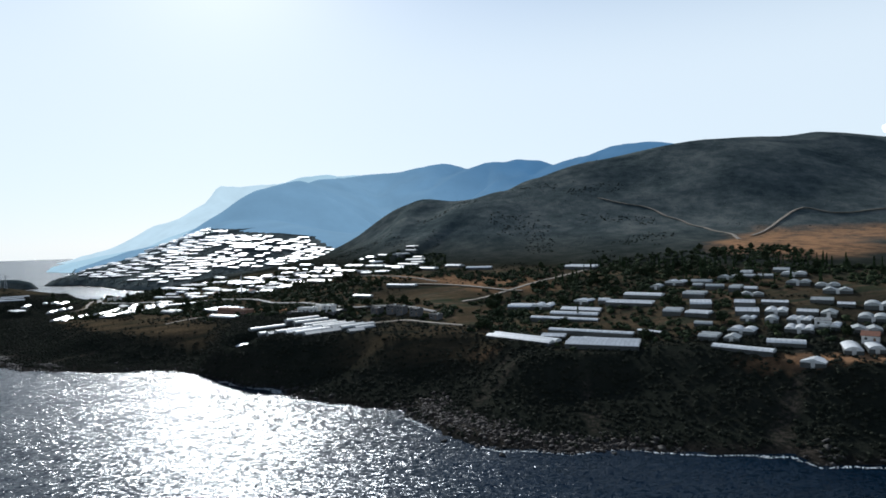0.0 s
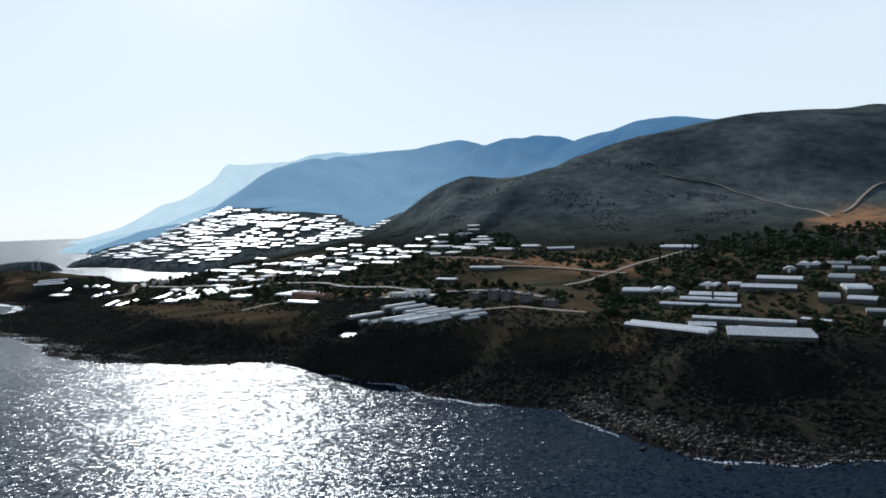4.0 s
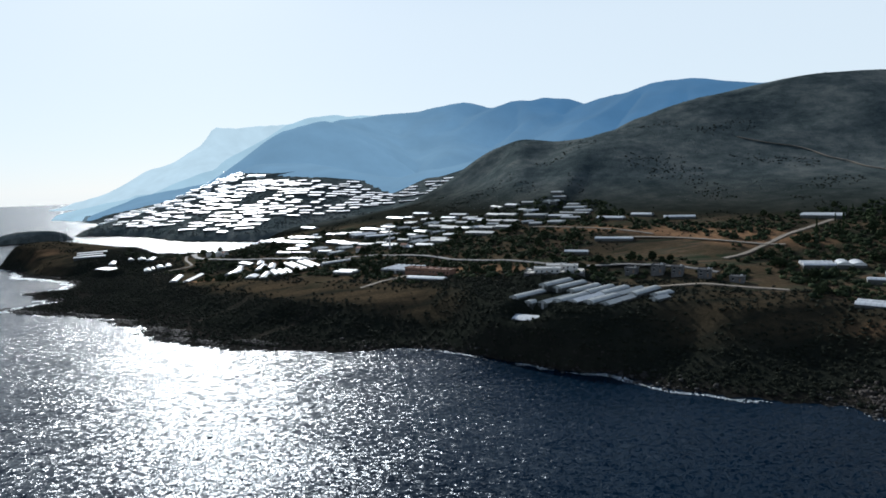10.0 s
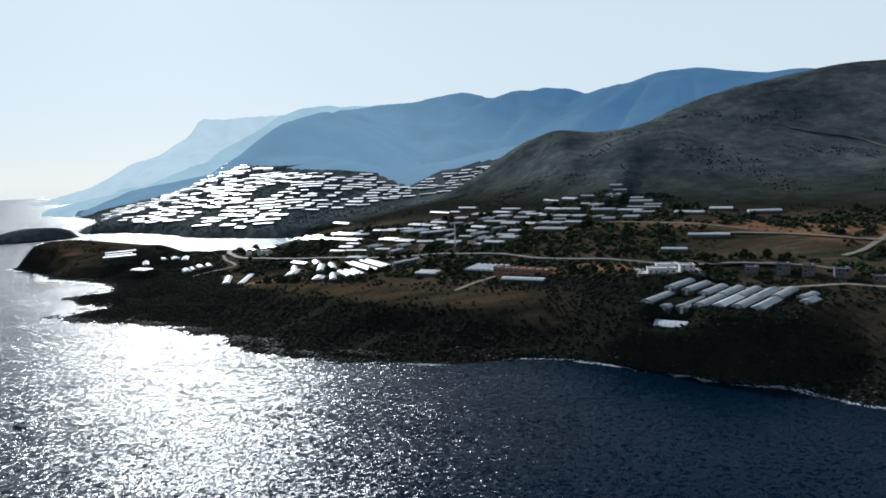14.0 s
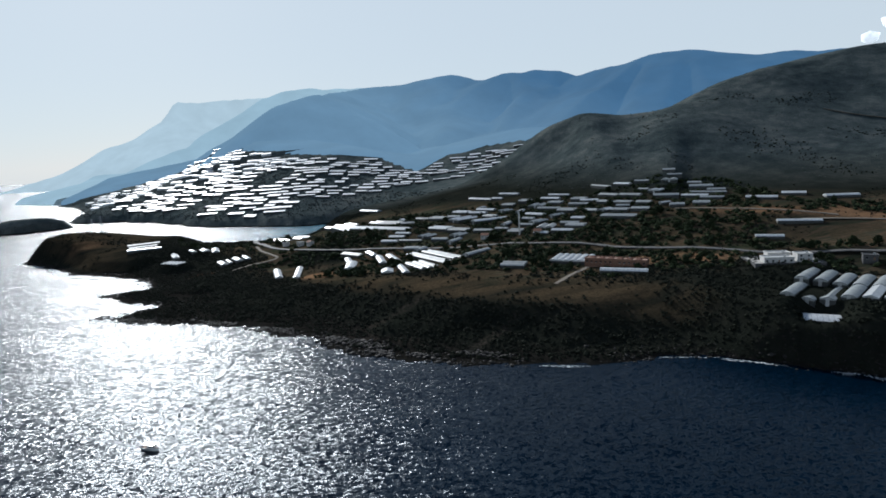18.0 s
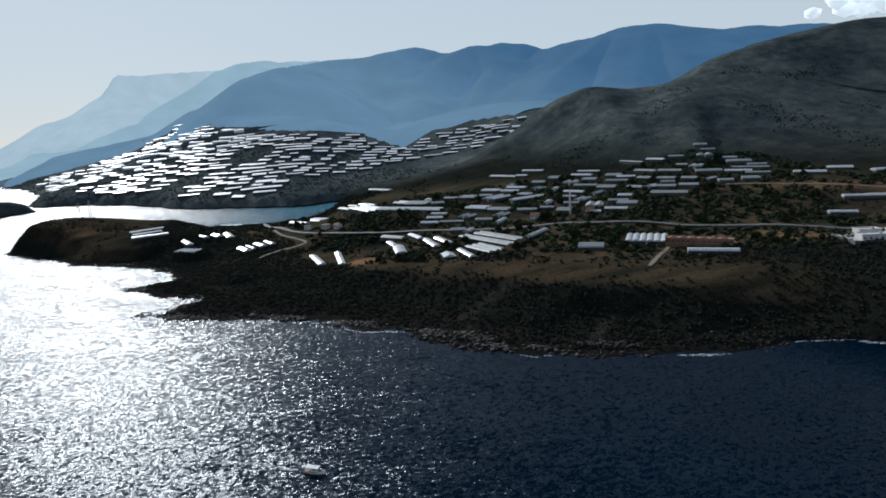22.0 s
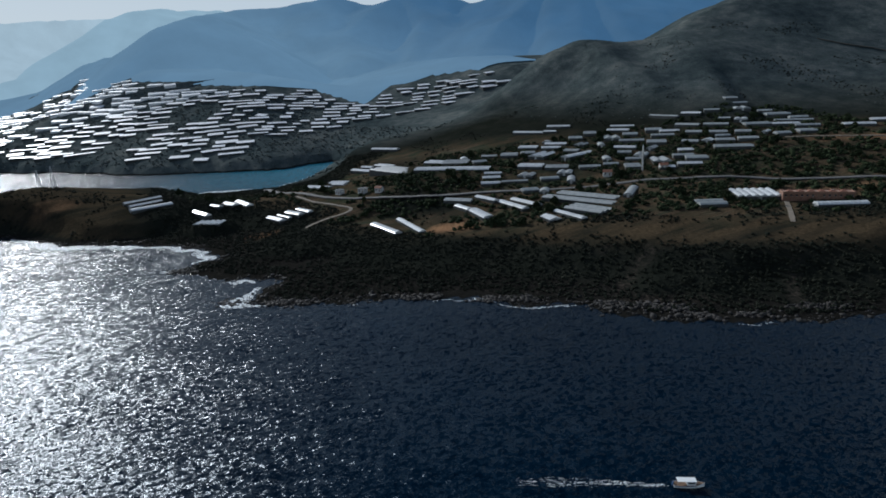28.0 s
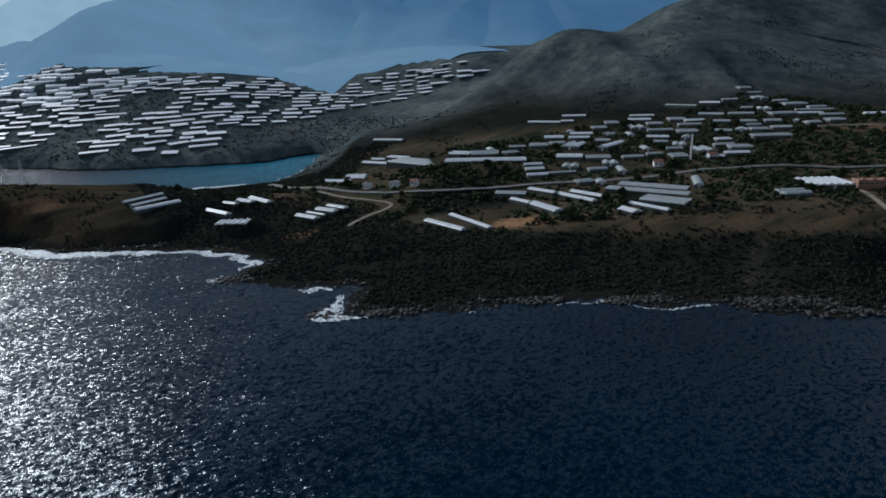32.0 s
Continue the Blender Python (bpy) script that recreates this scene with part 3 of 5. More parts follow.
# Scree running down the gullies of the scarp: width, then the way down.
scree = np.zeros(GX.shape)
for wide, way in ((8, [(-14, 334), (-4, 304), (8, 288), (28, 267), (53, 256), (76, 256)]), (4, [(180, 308), (166, 284), (152, 270), (133, 247)]), (5, [(133, 252), (143, 243), (147, 234)]), (4, [(34, 356), (24, 340), (15, 322), (4, 296)]), (4, [(42, 345), (25, 325), (9, 312)]), (3, [(75, 340), (68, 300), (66, 270)]), (4, [(-346, 561), (-368, 550), (-386, 541)]), (4, [(-286, 511), (-304, 498), (-318, 484)]), (5, [(-388, 528), (-372, 518), (-352, 505)]), (3, [(-360, 583), (-368, 577)]), (3, [(-220, 490), (-228, 462)])):
    for (ax, ay), (bx, by) in zip(way, way[1:]):
        s = np.clip(((GX - ax) * (bx - ax) + (GY - ay) * (by - ay)) / ((bx - ax) ** 2 + (by - ay) ** 2), 0, 1)
        off = np.hypot(GX - ax - s * (bx - ax), GY - ay - s * (by - ay)) + 3 * gridnoise(GX, GY, 12, 77)
        scree = np.maximum(scree, (0.7 if wide > 7 else 0.6) * np.clip(1.2 - off / wide, 0, 1))
for name, cover in (("dry_grass", brow), ("bare_soil", cleared), ("tilled", tilled), ("scree", scree)):
    ground.data.attributes.new(name, "FLOAT", "POINT").data.foreach_set("value", np.clip(cover, 0, 1).ravel()[used].astype(np.float32))


def ground_z(x, y):
    """The height of the ground sheet as it is built."""
    i = int(np.clip(np.searchsorted(gx, x) - 1, 0, nx - 2))
    j = int(np.clip(np.searchsorted(gy, y) - 1, 0, ny - 2))
    a, b = (x - gx[i]) / (gx[i + 1] - gx[i]), (y - gy[j]) / (gy[j + 1] - gy[j])
    return float((GZ[j, i] * (1 - a) + GZ[j, i + 1] * a) * (1 - b) + (GZ[j + 1, i] * (1 - a) + GZ[j + 1, i + 1] * a) * b)


bm = bmesh.new()
bmesh.ops.create_grid(bm, x_segments=24, y_segments=24, size=9000)
sea = part("sea", bm, SEA)
tagged(sea, "deep blue sea with small waves glittering under the sun", "sea", kind="structure")
# ---- roads and tracks ----
def lane(name, words, line, width, mat, lift=0.25):
    """A road laid on the ground along a line of corners."""
    pts = []
    for (ax, ay), (bx, by) in zip(line, line[1:]):
        n = max(1, int(math.hypot(bx - ax, by - ay) / 4))
        pts += [(ax + (bx - ax) * i / n, ay + (by - ay) * i / n) for i in range(n)]
    pts.append(line[-1])
    for _ in range(6):
        pts = [pts[0]] + [((a[0] + 2 * b[0] + c[0]) / 4, (a[1] + 2 * b[1] + c[1]) / 4) for a, b, c in zip(pts, pts[1:], pts[2:])] + [pts[-1]]
    verts, faces = [], []
    for i, (x, y) in enumerate(pts):
        (ax, ay), (bx, by) = pts[max(i - 1, 0)], pts[min(i + 1, len(pts) - 1)]
        size = math.hypot(bx - ax, by - ay) or 1
        nx_, ny_ = -(by - ay) / size, (bx - ax) / size
        half = width / 2 * (1 + 0.18 * math.sin(i * 1.7) * math.sin(i * 0.45))
        zs = max(ground_z(x + s * nx_ * half, y + s * ny_ * half) for s in (-1, 0, 1))
        for s, drop in ((-1.15, 0.6), (-1, 0), (1, 0), (1.15, 0.6)):
            verts.append((x + s * nx_ * half, y + s * ny_ * half, zs + lift - drop))
        if i:
            k = 4 * i
            faces += [(k - 4 + j, k - 3 + j, k + 1 + j, k + j) for j in range(3)]
    ROADS.append(pts)
    return tagged(sheet(name, verts, faces, mat), words, "road", kind="structure")


ROADS = []
lane("road_coast", "asphalt coast road between orchards and greenhouses", [(-525, 960), (-516, 925), (-503, 880), (-489, 850), (-465, 817), (-433, 784), (-392, 753), (-350, 728), (-327, 712), (-296, 692), (-250, 672), (-193, 632), (-179, 612), (-138, 574), (-103, 540), (-60, 520), (-10, 470)], 5.5, ASPHALT)
lane("road_field", "pale dirt lane between the fields", [(-39, 587), (8, 566), (50, 527), (65, 519)], 4.5, DIRT)
lane("road_plain", "pale dirt lane across the plain", [(12, 506), (33, 513), (84, 543), (130, 560)], 4.0, DIRT)
lane("road_low", "pale dirt lane above the scarp", [(-94, 484), (-55, 461), (-16, 438), (10, 425)], 4.0, DIRT)
lane("road_village", "pale dirt lane by the greenhouses", [(-95, 678), (-64, 644), (-42, 620), (-9, 584)], 3.5, DIRT)
lane("track_headland", "winding dirt track on the headland", [(-516, 774), (-505, 779), (-485, 781), (-469, 787), (-480, 806), (-497, 838), (-507, 868)], 3.0, DIRT)
lane("track_orange", "dirt track down to the dry terraces", [(-199, 595), (-212, 579), (-236, 556), (-253, 540)], 3.0, DIRT)
lane("track_hill", "dirt track climbing the dark hill", [(232, 905), (262, 872), (285, 858), (296, 835), (298, 815), (312, 795), (315, 768), (326, 752), (325, 730), (335, 705), (322, 660)], 3.2, DIRT, 0.8)
lane("track_slope", "dirt track along the foot of the hill", [(345, 680), (370, 705), (416, 752), (451, 781), (474, 790), (490, 768), (519, 763), (560, 763), (700, 790)], 3.4, DIRT, 0.8)
# ---- kinds of things ----
TAKEN = []


def empty(name, m, label, category, group="", kind=""):
    ob = new(name)
    ob.matrix_world = m
    return tagged(ob, label, category, group, kind)


def box(bm, x0, y0, z0, x1, y1, z1):
    v = [bm.verts.new(p) for p in ((x0, y0, z0), (x1, y0, z0), (x1, y1, z0), (x0, y1, z0), (x0, y0, z1), (x1, y0, z1), (x1, y1, z1), (x0, y1, z1))]
    for f in ((0, 3, 2, 1), (4, 5, 6, 7), (0, 1, 5, 4), (1, 2, 6, 5), (2, 3, 7, 6), (3, 0, 4, 7)):
        bm.faces.new([v[i] for i in f])


def boxed(*sides):
    bm = bmesh.new()
    for s in sides:
        box(bm, *s)
    return bm


def footing(x, y, length, width, turn):
    """The lowest and highest ground under a rectangle."""
    c, s = math.cos(radians(turn)), math.sin(radians(turn))
    zs = [ground_z(x + c * u * length - s * v * width, y + s * u * length + c * v * width) for u in (-0.5, 0, 0.5) for v in (-0.5, 0, 0.5)]
    return min(zs), max(zs)


def span_cover(length, y0, y1, eave, rise, arched):
    """One roof of film from gutter to gutter, with its thickness."""
    bm = bmesh.new()
    prof = []
    n = 8 if arched else 2
    for i in range(n + 1):
        t = i / n
        h = rise * (math.sin(math.pi * t) ** 0.8 if arched else 1 - abs(2 * t - 1))
        prof.append((y0 + (y1 - y0) * t, eave + h))
    rows = []
    bays = max(2, int(length / 5))
    for k in range(bays + 1):
        x = -length / 2 + length * k / bays
        sag = 0.0 if k in (0, bays) else 0.05 * math.sin(k * 12.9 + y0)
        rows.append([[bm.verts.new((x, y, z + sag + d)) for y, z in prof] for d in (0.0, -0.06)])
    for a, b in zip(rows, rows[1:]):
        for i in range(n):
            bm.faces.new((a[0][i], b[0][i], b[0][i + 1], a[0][i + 1]))
            bm.faces.new((a[1][i + 1], b[1][i + 1], b[1][i], a[1][i]))
    for r, flip in ((rows[0], False), (rows[-1], True)):
        f = list(r[0]) + [bm.verts.new((r[0][-1].co.x, y1, eave - 0.5)), bm.verts.new((r[0][0].co.x, y0, eave - 0.5))]
        bm.faces.new(f if flip else f[::-1])
    return bm


def greenhouse(x, y, length, width, turn, spans, words="", film=None, group="greenhouses of the coastal plain", eave=1.45):
    low, high = footing(x, y, length, width, turn)
    TAKEN.append((x, y, length, width, turn))
    arched = (int(x * 7 + y * 3) % 3) > 0
    rise = min(1.5, 0.19 * width / spans)
    words = words or (f"white film greenhouse with {spans} {'arched' if arched else 'pitched'} roof spans among the fields" if spans > 1 else f"long white film greenhouse with one {'arched' if arched else 'pitched'} roof")
    high = low + 0.45 * (high - low)
    g = empty("greenhouse", pose(x, y, high, 0, 0, turn), words, "greenhouse", group)
    down = low - high - 0.8
    w, h = length / 2, width / 2
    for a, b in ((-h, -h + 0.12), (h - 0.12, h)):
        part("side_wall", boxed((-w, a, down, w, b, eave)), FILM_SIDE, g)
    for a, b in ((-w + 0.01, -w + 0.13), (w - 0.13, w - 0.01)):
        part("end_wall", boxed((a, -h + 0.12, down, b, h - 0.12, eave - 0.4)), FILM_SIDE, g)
    one = width / spans
    for k in range(spans):
        part("roof_span", span_cover(length, -h + k * one + 0.08, -h + (k + 1) * one - 0.08, eave, rise, arched), film or FILM, g)
        if k:
            part("gutter", boxed((-w, -h + k * one - 0.2, eave - 0.25, w, -h + k * one + 0.2, eave + 0.02)), STEEL, g)
    dw = boxed((-w - 0.06, -0.9, down, -w + 0.005, 0.9, 2.1))
    part("door", dw, STEEL, g)
    return g


def house(x, y, w, d, h, turn, walls, roof="flat", floors=1, words="", mat_roof=None):
    low, high = footing(x, y, w, d, turn)
    TAKEN.append((x, y, w + 3, d + 3, turn))
    g = empty("house", pose(x, y, high, 0, 0, turn), words, "house")
    part("wall", boxed((-w / 2, -d / 2, low - high - 0.6, w / 2, d / 2, h)), walls, g)
    if roof == "flat":
        t = 0.25
        part("roof", boxed((-w / 2 - t, -d / 2 - t, h, w / 2 + t, d / 2 + t, h + 0.22)), mat_roof or CONCRETE, g)
        part("parapet", boxed((-w / 2 - t, -d / 2 - t, h + 0.22, w / 2 + t, -d / 2 + 0.05, h + 0.8), (-w / 2 - t, d / 2 - 0.05, h + 0.22, w / 2 + t, d / 2 + t, h + 0.8), (-w / 2 - t, -d / 2 + 0.05, h + 0.22, -w / 2 + 0.05, d / 2 - 0.05, h + 0.8), (w / 2 - 0.05, -d / 2 + 0.05, h + 0.22, w / 2 + t, d / 2 - 0.05, h + 0.8)), walls, g)
        part("water_tank", boxed((w * 0.2, -0.6, h + 0.22, w * 0.2 + 1.4, 0.6, h + 1.5)), STEEL, g)
    else:
        bm = bmesh.new()
        e, r = 0.45, 0.30 * d
        prof = [(-d / 2 - e, h - 0.1), (0, h + r), (d / 2 + e, h - 0.1), (d / 2 + e, h - 0.3), (0, h + r - 0.22), (-d / 2 - e, h - 0.3)]
        ends = [[bm.verts.new((sx, py, pz)) for py, pz in prof] for sx in (-w / 2 - e, w / 2 + e)]
        for i in range(6):
            j = (i + 1) % 6
            bm.faces.new((ends[0][i], ends[1][i], ends[1][j], ends[0][j]))
        bm.faces.new((ends[0][0], ends[0][1], ends[0][4], ends[0][5])), bm.faces.new((ends[0][1], ends[0][2], ends[0][3], ends[0][4]))
        bm.faces.new((ends[1][5], ends[1][4], ends[1][1], ends[1][0])), bm.faces.new((ends[1][4], ends[1][3], ends[1][2], ends[1][1]))
        bmesh.ops.recalc_face_normals(bm, faces=bm.faces)
        part("roof", bm, mat_roof or TILE, g)
        bm = bmesh.new()
        for sx in (-w / 2 + 0.02, w / 2 - 0.02):
            bm.faces.new([bm.verts.new(p) for p in ((sx, -d / 2, h), (sx, d / 2, h), (sx, 0, h + r - 0.1))])
        part("gable", bm, walls, g)
    per = max(1, int(w / 3.2))
    for f in range(floors):
        z0 = h * f / floors + 0.95
        for k in range(per):
            cx = -w / 2 + w * (k + 0.5) / per
            if f == 0 and k == per // 2:
                part("door", boxed((cx - 0.5, -d / 2 - 0.07, 0.0, cx + 0.5, -d / 2 + 0.03, 2.05)), WOOD, g)
                continue
            win = part("window", boxed((cx - 0.62, -d / 2 - 0.05, z0, cx + 0.62, -d / 2 + 0.03, z0 + 1.25)), GLASS, g)
            part("sill", boxed((cx - 0.75, -d / 2 - 0.16, z0 - 0.1, cx + 0.75, -d / 2 + 0.03, z0 - 0.01)), WHITEWASH, win)
    return g


def leaf_cloud(rng, n, rx, rz, size, base, lean=0.6):
    """n small leaf sprays over a lumpy crown, as arrays of corners."""
    a, s = rng.uniform(0, 2 * math.pi, n), rng.uniform(-0.75, 1, n)
    lump = 0.72 + 0.28 * np.sin(3 * a + rng.uniform(0, 6)) * np.cos(4 * s + rng.uniform(0, 6)) + rng.normal(0, 0.10, n)
    ring = np.sqrt(np.clip(1 - s * s, 0, 1)) * lump
    c = np.stack([rx * ring * np.cos(a), rx * ring * np.sin(a), base + rz * (s * lump + 0.75) / 1.75], -1)
    u, v = rng.normal(0, 1, (n, 3)), rng.normal(0, 1, (n, 3))
    u /= np.linalg.norm(u, axis=1)[:, None]
    v -= (u * v).sum(1)[:, None] * u
    v /= np.linalg.norm(v, axis=1)[:, None]
    k = size * rng.uniform(0.6, 1.4, (n, 1))
    return np.stack([c - u * k, c + v * k * 0.8, c + u * k, c - v * k * 0.8], 1)


def quads_mesh(name, corners, mat):
    """One mesh of loose four-cornered leaves."""
    me = bpy.data.meshes.new(name)
    n = len(corners)
    me.vertices.add(4 * n), me.loops.add(4 * n), me.polygons.add(n)
    me.vertices.foreach_set("co", corners.reshape(-1).astype(np.float32))
    me.loops.foreach_set("vertex_index", np.arange(4 * n, dtype=np.int32))
    me.polygons.foreach_set("loop_start", np.arange(0, 4 * n, 4, dtype=np.int32))
    me.update(calc_edges=True)
    me.materials.append(mat)
    return me


def limb(bm, a, b, ra, rb, sides=6):
    a, b = Vector(a), Vector(b)
    q = (b - a).to_track_quat("Z", "Y").to_matrix()
    rings = [[bm.verts.new(c + q @ Vector((r * math.cos(2 * math.pi * i / sides), r * math.sin(2 * math.pi * i / sides), 0))) for i in range(sides)] for c, r in ((a, ra), (b, rb))]
    for i in range(sides):
        j = (i + 1) % sides
        bm.faces.new((rings[0][i], rings[0][j], rings[1][j], rings[1][i]))
    bm.faces.new(rings[1])


def tree(kind, seed):
    """A tree to be copied: trunk with limbs, and a crown of leaf sprays."""
    rng = np.random.default_rng(seed)
    words = {"round": "dark green broad-crowned tree beside the fields", "cypress": "slim dark cypress tree standing among houses"}[kind]
    t = empty("tree", Matrix.Identity(4), words, "tree", {"round": "trees of the plain", "cypress": "cypress trees"}[kind])
    bm = bmesh.new()
    if kind == "cypress":
        limb(bm, (0, 0, -0.6), (0, 0, 8.0), 0.22, 0.05)
        corners = np.concatenate([leaf_cloud(rng, 90, 1.15 * (1 - 0.13 * i), 3.2, 0.42, 0.4 + 1.75 * i) for i in range(6)])
        mat = CYPRESS_LEAF
    else:
        tall = 2.2
        limb(bm, (0, 0, -0.6), (0.1, 0, tall), 0.28, 0.18)
        parts, mat = [], TREE_LEAF
        for i in range(5):
            a, r = 2 * math.pi * i / 5 + rng.uniform(-0.4, 0.4), rng.uniform(0.9, 1.9)
            end = (r * math.cos(a), r * math.sin(a), tall + rng.uniform(0.8, 2.0))
            limb(bm, (0.1, 0, tall - 0.15), end, 0.13, 0.05, 5)
            one = leaf_cloud(rng, 80, rng.uniform(1.3, 2.0), rng.uniform(2.0, 2.9), 0.46, 0)
            parts.append(one + np.array([end[0], end[1], end[2] - 2.0]))
        top = leaf_cloud(rng, 150, 2.1, 4.2, 0.48, tall - 0.7)
        corners = np.concatenate(parts + [top, leaf_cloud(rng, 120, 2.2, 2.8, 0.46, 0.3)])
    part("trunk", bm, BARK, t)
    crown = new("crown", quads_mesh("crown", corners, mat))
    crown.parent = t
    return t


ICO = bmesh.new()
bmesh.ops.create_icosphere(ICO, subdivisions=1, radius=1.0)
ICO_V = np.array([v.co[:] for v in ICO.verts])
ICO_F = np.array([[v.index for v in f.verts] for f in ICO.faces])
ICO.free()


def lumps_mesh(name, centres, sizes, rng, mat, squash=0.75, jitter=0.28):
    """One mesh of many rough lumps (rocks, clumps)."""
    n, k = len(centres), len(ICO_V)
    v = ICO_V[None] * (1 + rng.normal(0, jitter, (n, k, 1))) * sizes[:, None, None] * rng.uniform(0.7, 1.3, (n, 1, 3))
    a = rng.uniform(0, 6.283, n)
    c, s = np.cos(a)[:, None], np.sin(a)[:, None]
    v = np.stack([v[..., 0] * c - v[..., 1] * s, v[..., 0] * s + v[..., 1] * c, v[..., 2] * squash], -1) + centres[:, None]
    f = (ICO_F[None] + k * np.arange(n)[:, None, None]).reshape(-1, 3)
    me = bpy.data.meshes.new(name)
    me.vertices.add(n * k), me.loops.add(3 * len(f)), me.polygons.add(len(f))
    me.vertices.foreach_set("co", v.reshape(-1).astype(np.float32))
    me.loops.foreach_set("vertex_index", f.reshape(-1).astype(np.int32))
    me.polygons.foreach_set("loop_start", np.arange(0, 3 * len(f), 3, dtype=np.int32))
    me.update(calc_edges=True)
    me.materials.append(mat)
    return me


def heights(x, y):
    """ground_z over arrays."""
    i = np.clip(np.searchsorted(gx, x) - 1, 0, nx - 2)
    j = np.clip(np.searchsorted(gy, y) - 1, 0, ny - 2)
    a, b = (x - gx[i]) / (gx[i + 1] - gx[i]), (y - gy[j]) / (gy[j + 1] - gy[j])
    return (GZ[j, i] * (1 - a) + GZ[j, i + 1] * a) * (1 - b) + (GZ[j + 1, i] * (1 - a) + GZ[j + 1, i + 1] * a) * b


def free(x, y, margin=1.5):
    """Which of these places no building or road takes."""
    ok = np.ones(np.shape(x), bool)
    for cx, cy, le, wi, turn in TAKEN:
        c, s = math.cos(radians(turn)), math.sin(radians(turn))
        u, v = (x - cx) * c + (y - cy) * s, -(x - cx) * s + (y - cy) * c
        ok &= (np.abs(u) > le / 2 + margin) | (np.abs(v) > wi / 2 + margin)
    for pts in ROADS:
        for px, py in pts[::2]:
            ok &= (x - px) ** 2 + (y - py) ** 2 > (4.5 + margin) ** 2
    return ok
# ---- greenhouses of the coastal plain: x, y, length, width, bearing, spans ----
greenhouse(46, 378, 49, 14, -45, 2)
greenhouse(66, 380, 15, 10, -20, 2)
greenhouse(90, 352, 41, 22, -22, 3)
greenhouse(94, 366, 25, 4, -31, 1)
greenhouse(89, 379, 54, 6, -31, 1)
greenhouse(80, 416, 48, 6, -31, 1)
greenhouse(89, 424, 34, 8, -30, 1)
greenhouse(96, 432, 29, 11, -31, 1)
greenhouse(129, 425, 32, 13, -33, 2)
greenhouse(142, 435, 27, 11, -37, 1)
greenhouse(115, 442, 8, 9, -22, 1)
greenhouse(58, 472, 19, 16, -21, 2)
greenhouse(74, 463, 16, 16, 63, 2)
greenhouse(157, 377, 14, 12, -41, 2)
greenhouse(166, 396, 13, 19, -22, 2)
greenhouse(183, 369, 13, 14, -26, 2)
greenhouse(178, 357, 9, 8, 52, 2)
greenhouse(189, 384, 12, 12, -26, 2)
greenhouse(198, 363, 16, 12, 57, 2)
greenhouse(204, 376, 15, 6, -34, 1)
greenhouse(201, 344, 13, 12, 51, 3)
greenhouse(193, 331, 14, 14, 55, 3)
greenhouse(208, 328, 14, 10, 50, 2)
greenhouse(175, 313, 18, 9, -29, 1)
greenhouse(152, 312, 30, 7, -44, 1)
greenhouse(174, 287, 9, 11, 46, 1)
greenhouse(197, 295, 19, 8, 62, 1)
greenhouse(206, 292, 16, 7, 64, 1)
greenhouse(234, 354, 9, 6, -34, 1)
greenhouse(120, 360, 15, 4, -49, 1)
greenhouse(-642, 900, 35, 6, 30, 1)
greenhouse(-639, 888, 30, 6, 29, 1)
greenhouse(-634, 878, 36, 9, 21, 1)
greenhouse(-594, 854, 31, 7, -68, 1)
greenhouse(-580, 873, 14, 6, -56, 1)
greenhouse(-567, 875, 17, 9, -61, 1)
greenhouse(-555, 875, 31, 8, -75, 1)
greenhouse(-534, 815, 22, 8, -65, 1)
greenhouse(-527, 814, 19, 4, -65, 1)
greenhouse(-518, 814, 19, 8, -61, 1)
greenhouse(-509, 815, 20, 6, -66, 1)
greenhouse(-463, 722, 40, 7, -79, 1)
greenhouse(-444, 719, 50, 6, -88, 1)
greenhouse(-221, 597, 26, 30, 58, 6, "white film greenhouse of six tall arched spans", eave=2.0)
greenhouse(-480, 889, 26, 11, -45, 1)
greenhouse(-460, 887, 14, 10, -43, 1)
greenhouse(-457, 901, 19, 12, -35, 2)
greenhouse(130, 573, 31, 16, -43, 2)
greenhouse(103, 452, 12, 12, 47, 2)
greenhouse(-202, 546, 32, 8, -28, 1)
greenhouse(-79, 567, 19, 7, -27, 1)
greenhouse(-43, 583, 31, 7, -26, 1)
greenhouse(-269, 591, 18, 15, -27, 2, film=FILM_GREY)
greenhouse(35, 634, 27, 9, -16, 1)
greenhouse(-350, 640, 31, 6, -84, 1)
greenhouse(-334, 640, 31, 18, -69, 3, film=FILM_GREY)
greenhouse(-363, 645, 14, 10, 88, 1)
greenhouse(-286, 653, 32, 7, 43, 1, film=FILM_GREY)
greenhouse(10, 661, 20, 10, -38, 1)
greenhouse(-20, 663, 26, 10, -38, 1)
greenhouse(-326, 664, 59, 11, -63, 2, film=FILM_GREY)
greenhouse(-314, 669, 50, 12, -63, 2, film=FILM_GREY)
greenhouse(-89, 686, 13, 10, -23, 1, film=FILM_GREY)
greenhouse(-144, 690, 32, 13, -37, 2, film=FILM_GREY)
greenhouse(-356, 692, 32, 7, -80, 1)
greenhouse(-367, 693, 35, 7, -85, 1)
greenhouse(-394, 695, 31, 10, 87, 1)
greenhouse(-120, 696, 17, 10, -38, 1, film=FILM_GREY)
greenhouse(-95, 698, 13, 5, 24, 1)
greenhouse(-329, 708, 13, 8, 52, 1, film=FILM_GREY)
greenhouse(-135, 708, 16, 12, -39, 2, film=FILM_GREY)
greenhouse(-59, 708, 24, 11, -39, 2)
greenhouse(-109, 712, 14, 10, -44, 1, film=FILM_GREY)
greenhouse(-43, 712, 34, 6, -42, 1, film=FILM_GREY)
greenhouse(-174, 716, 13, 11, -34, 2)
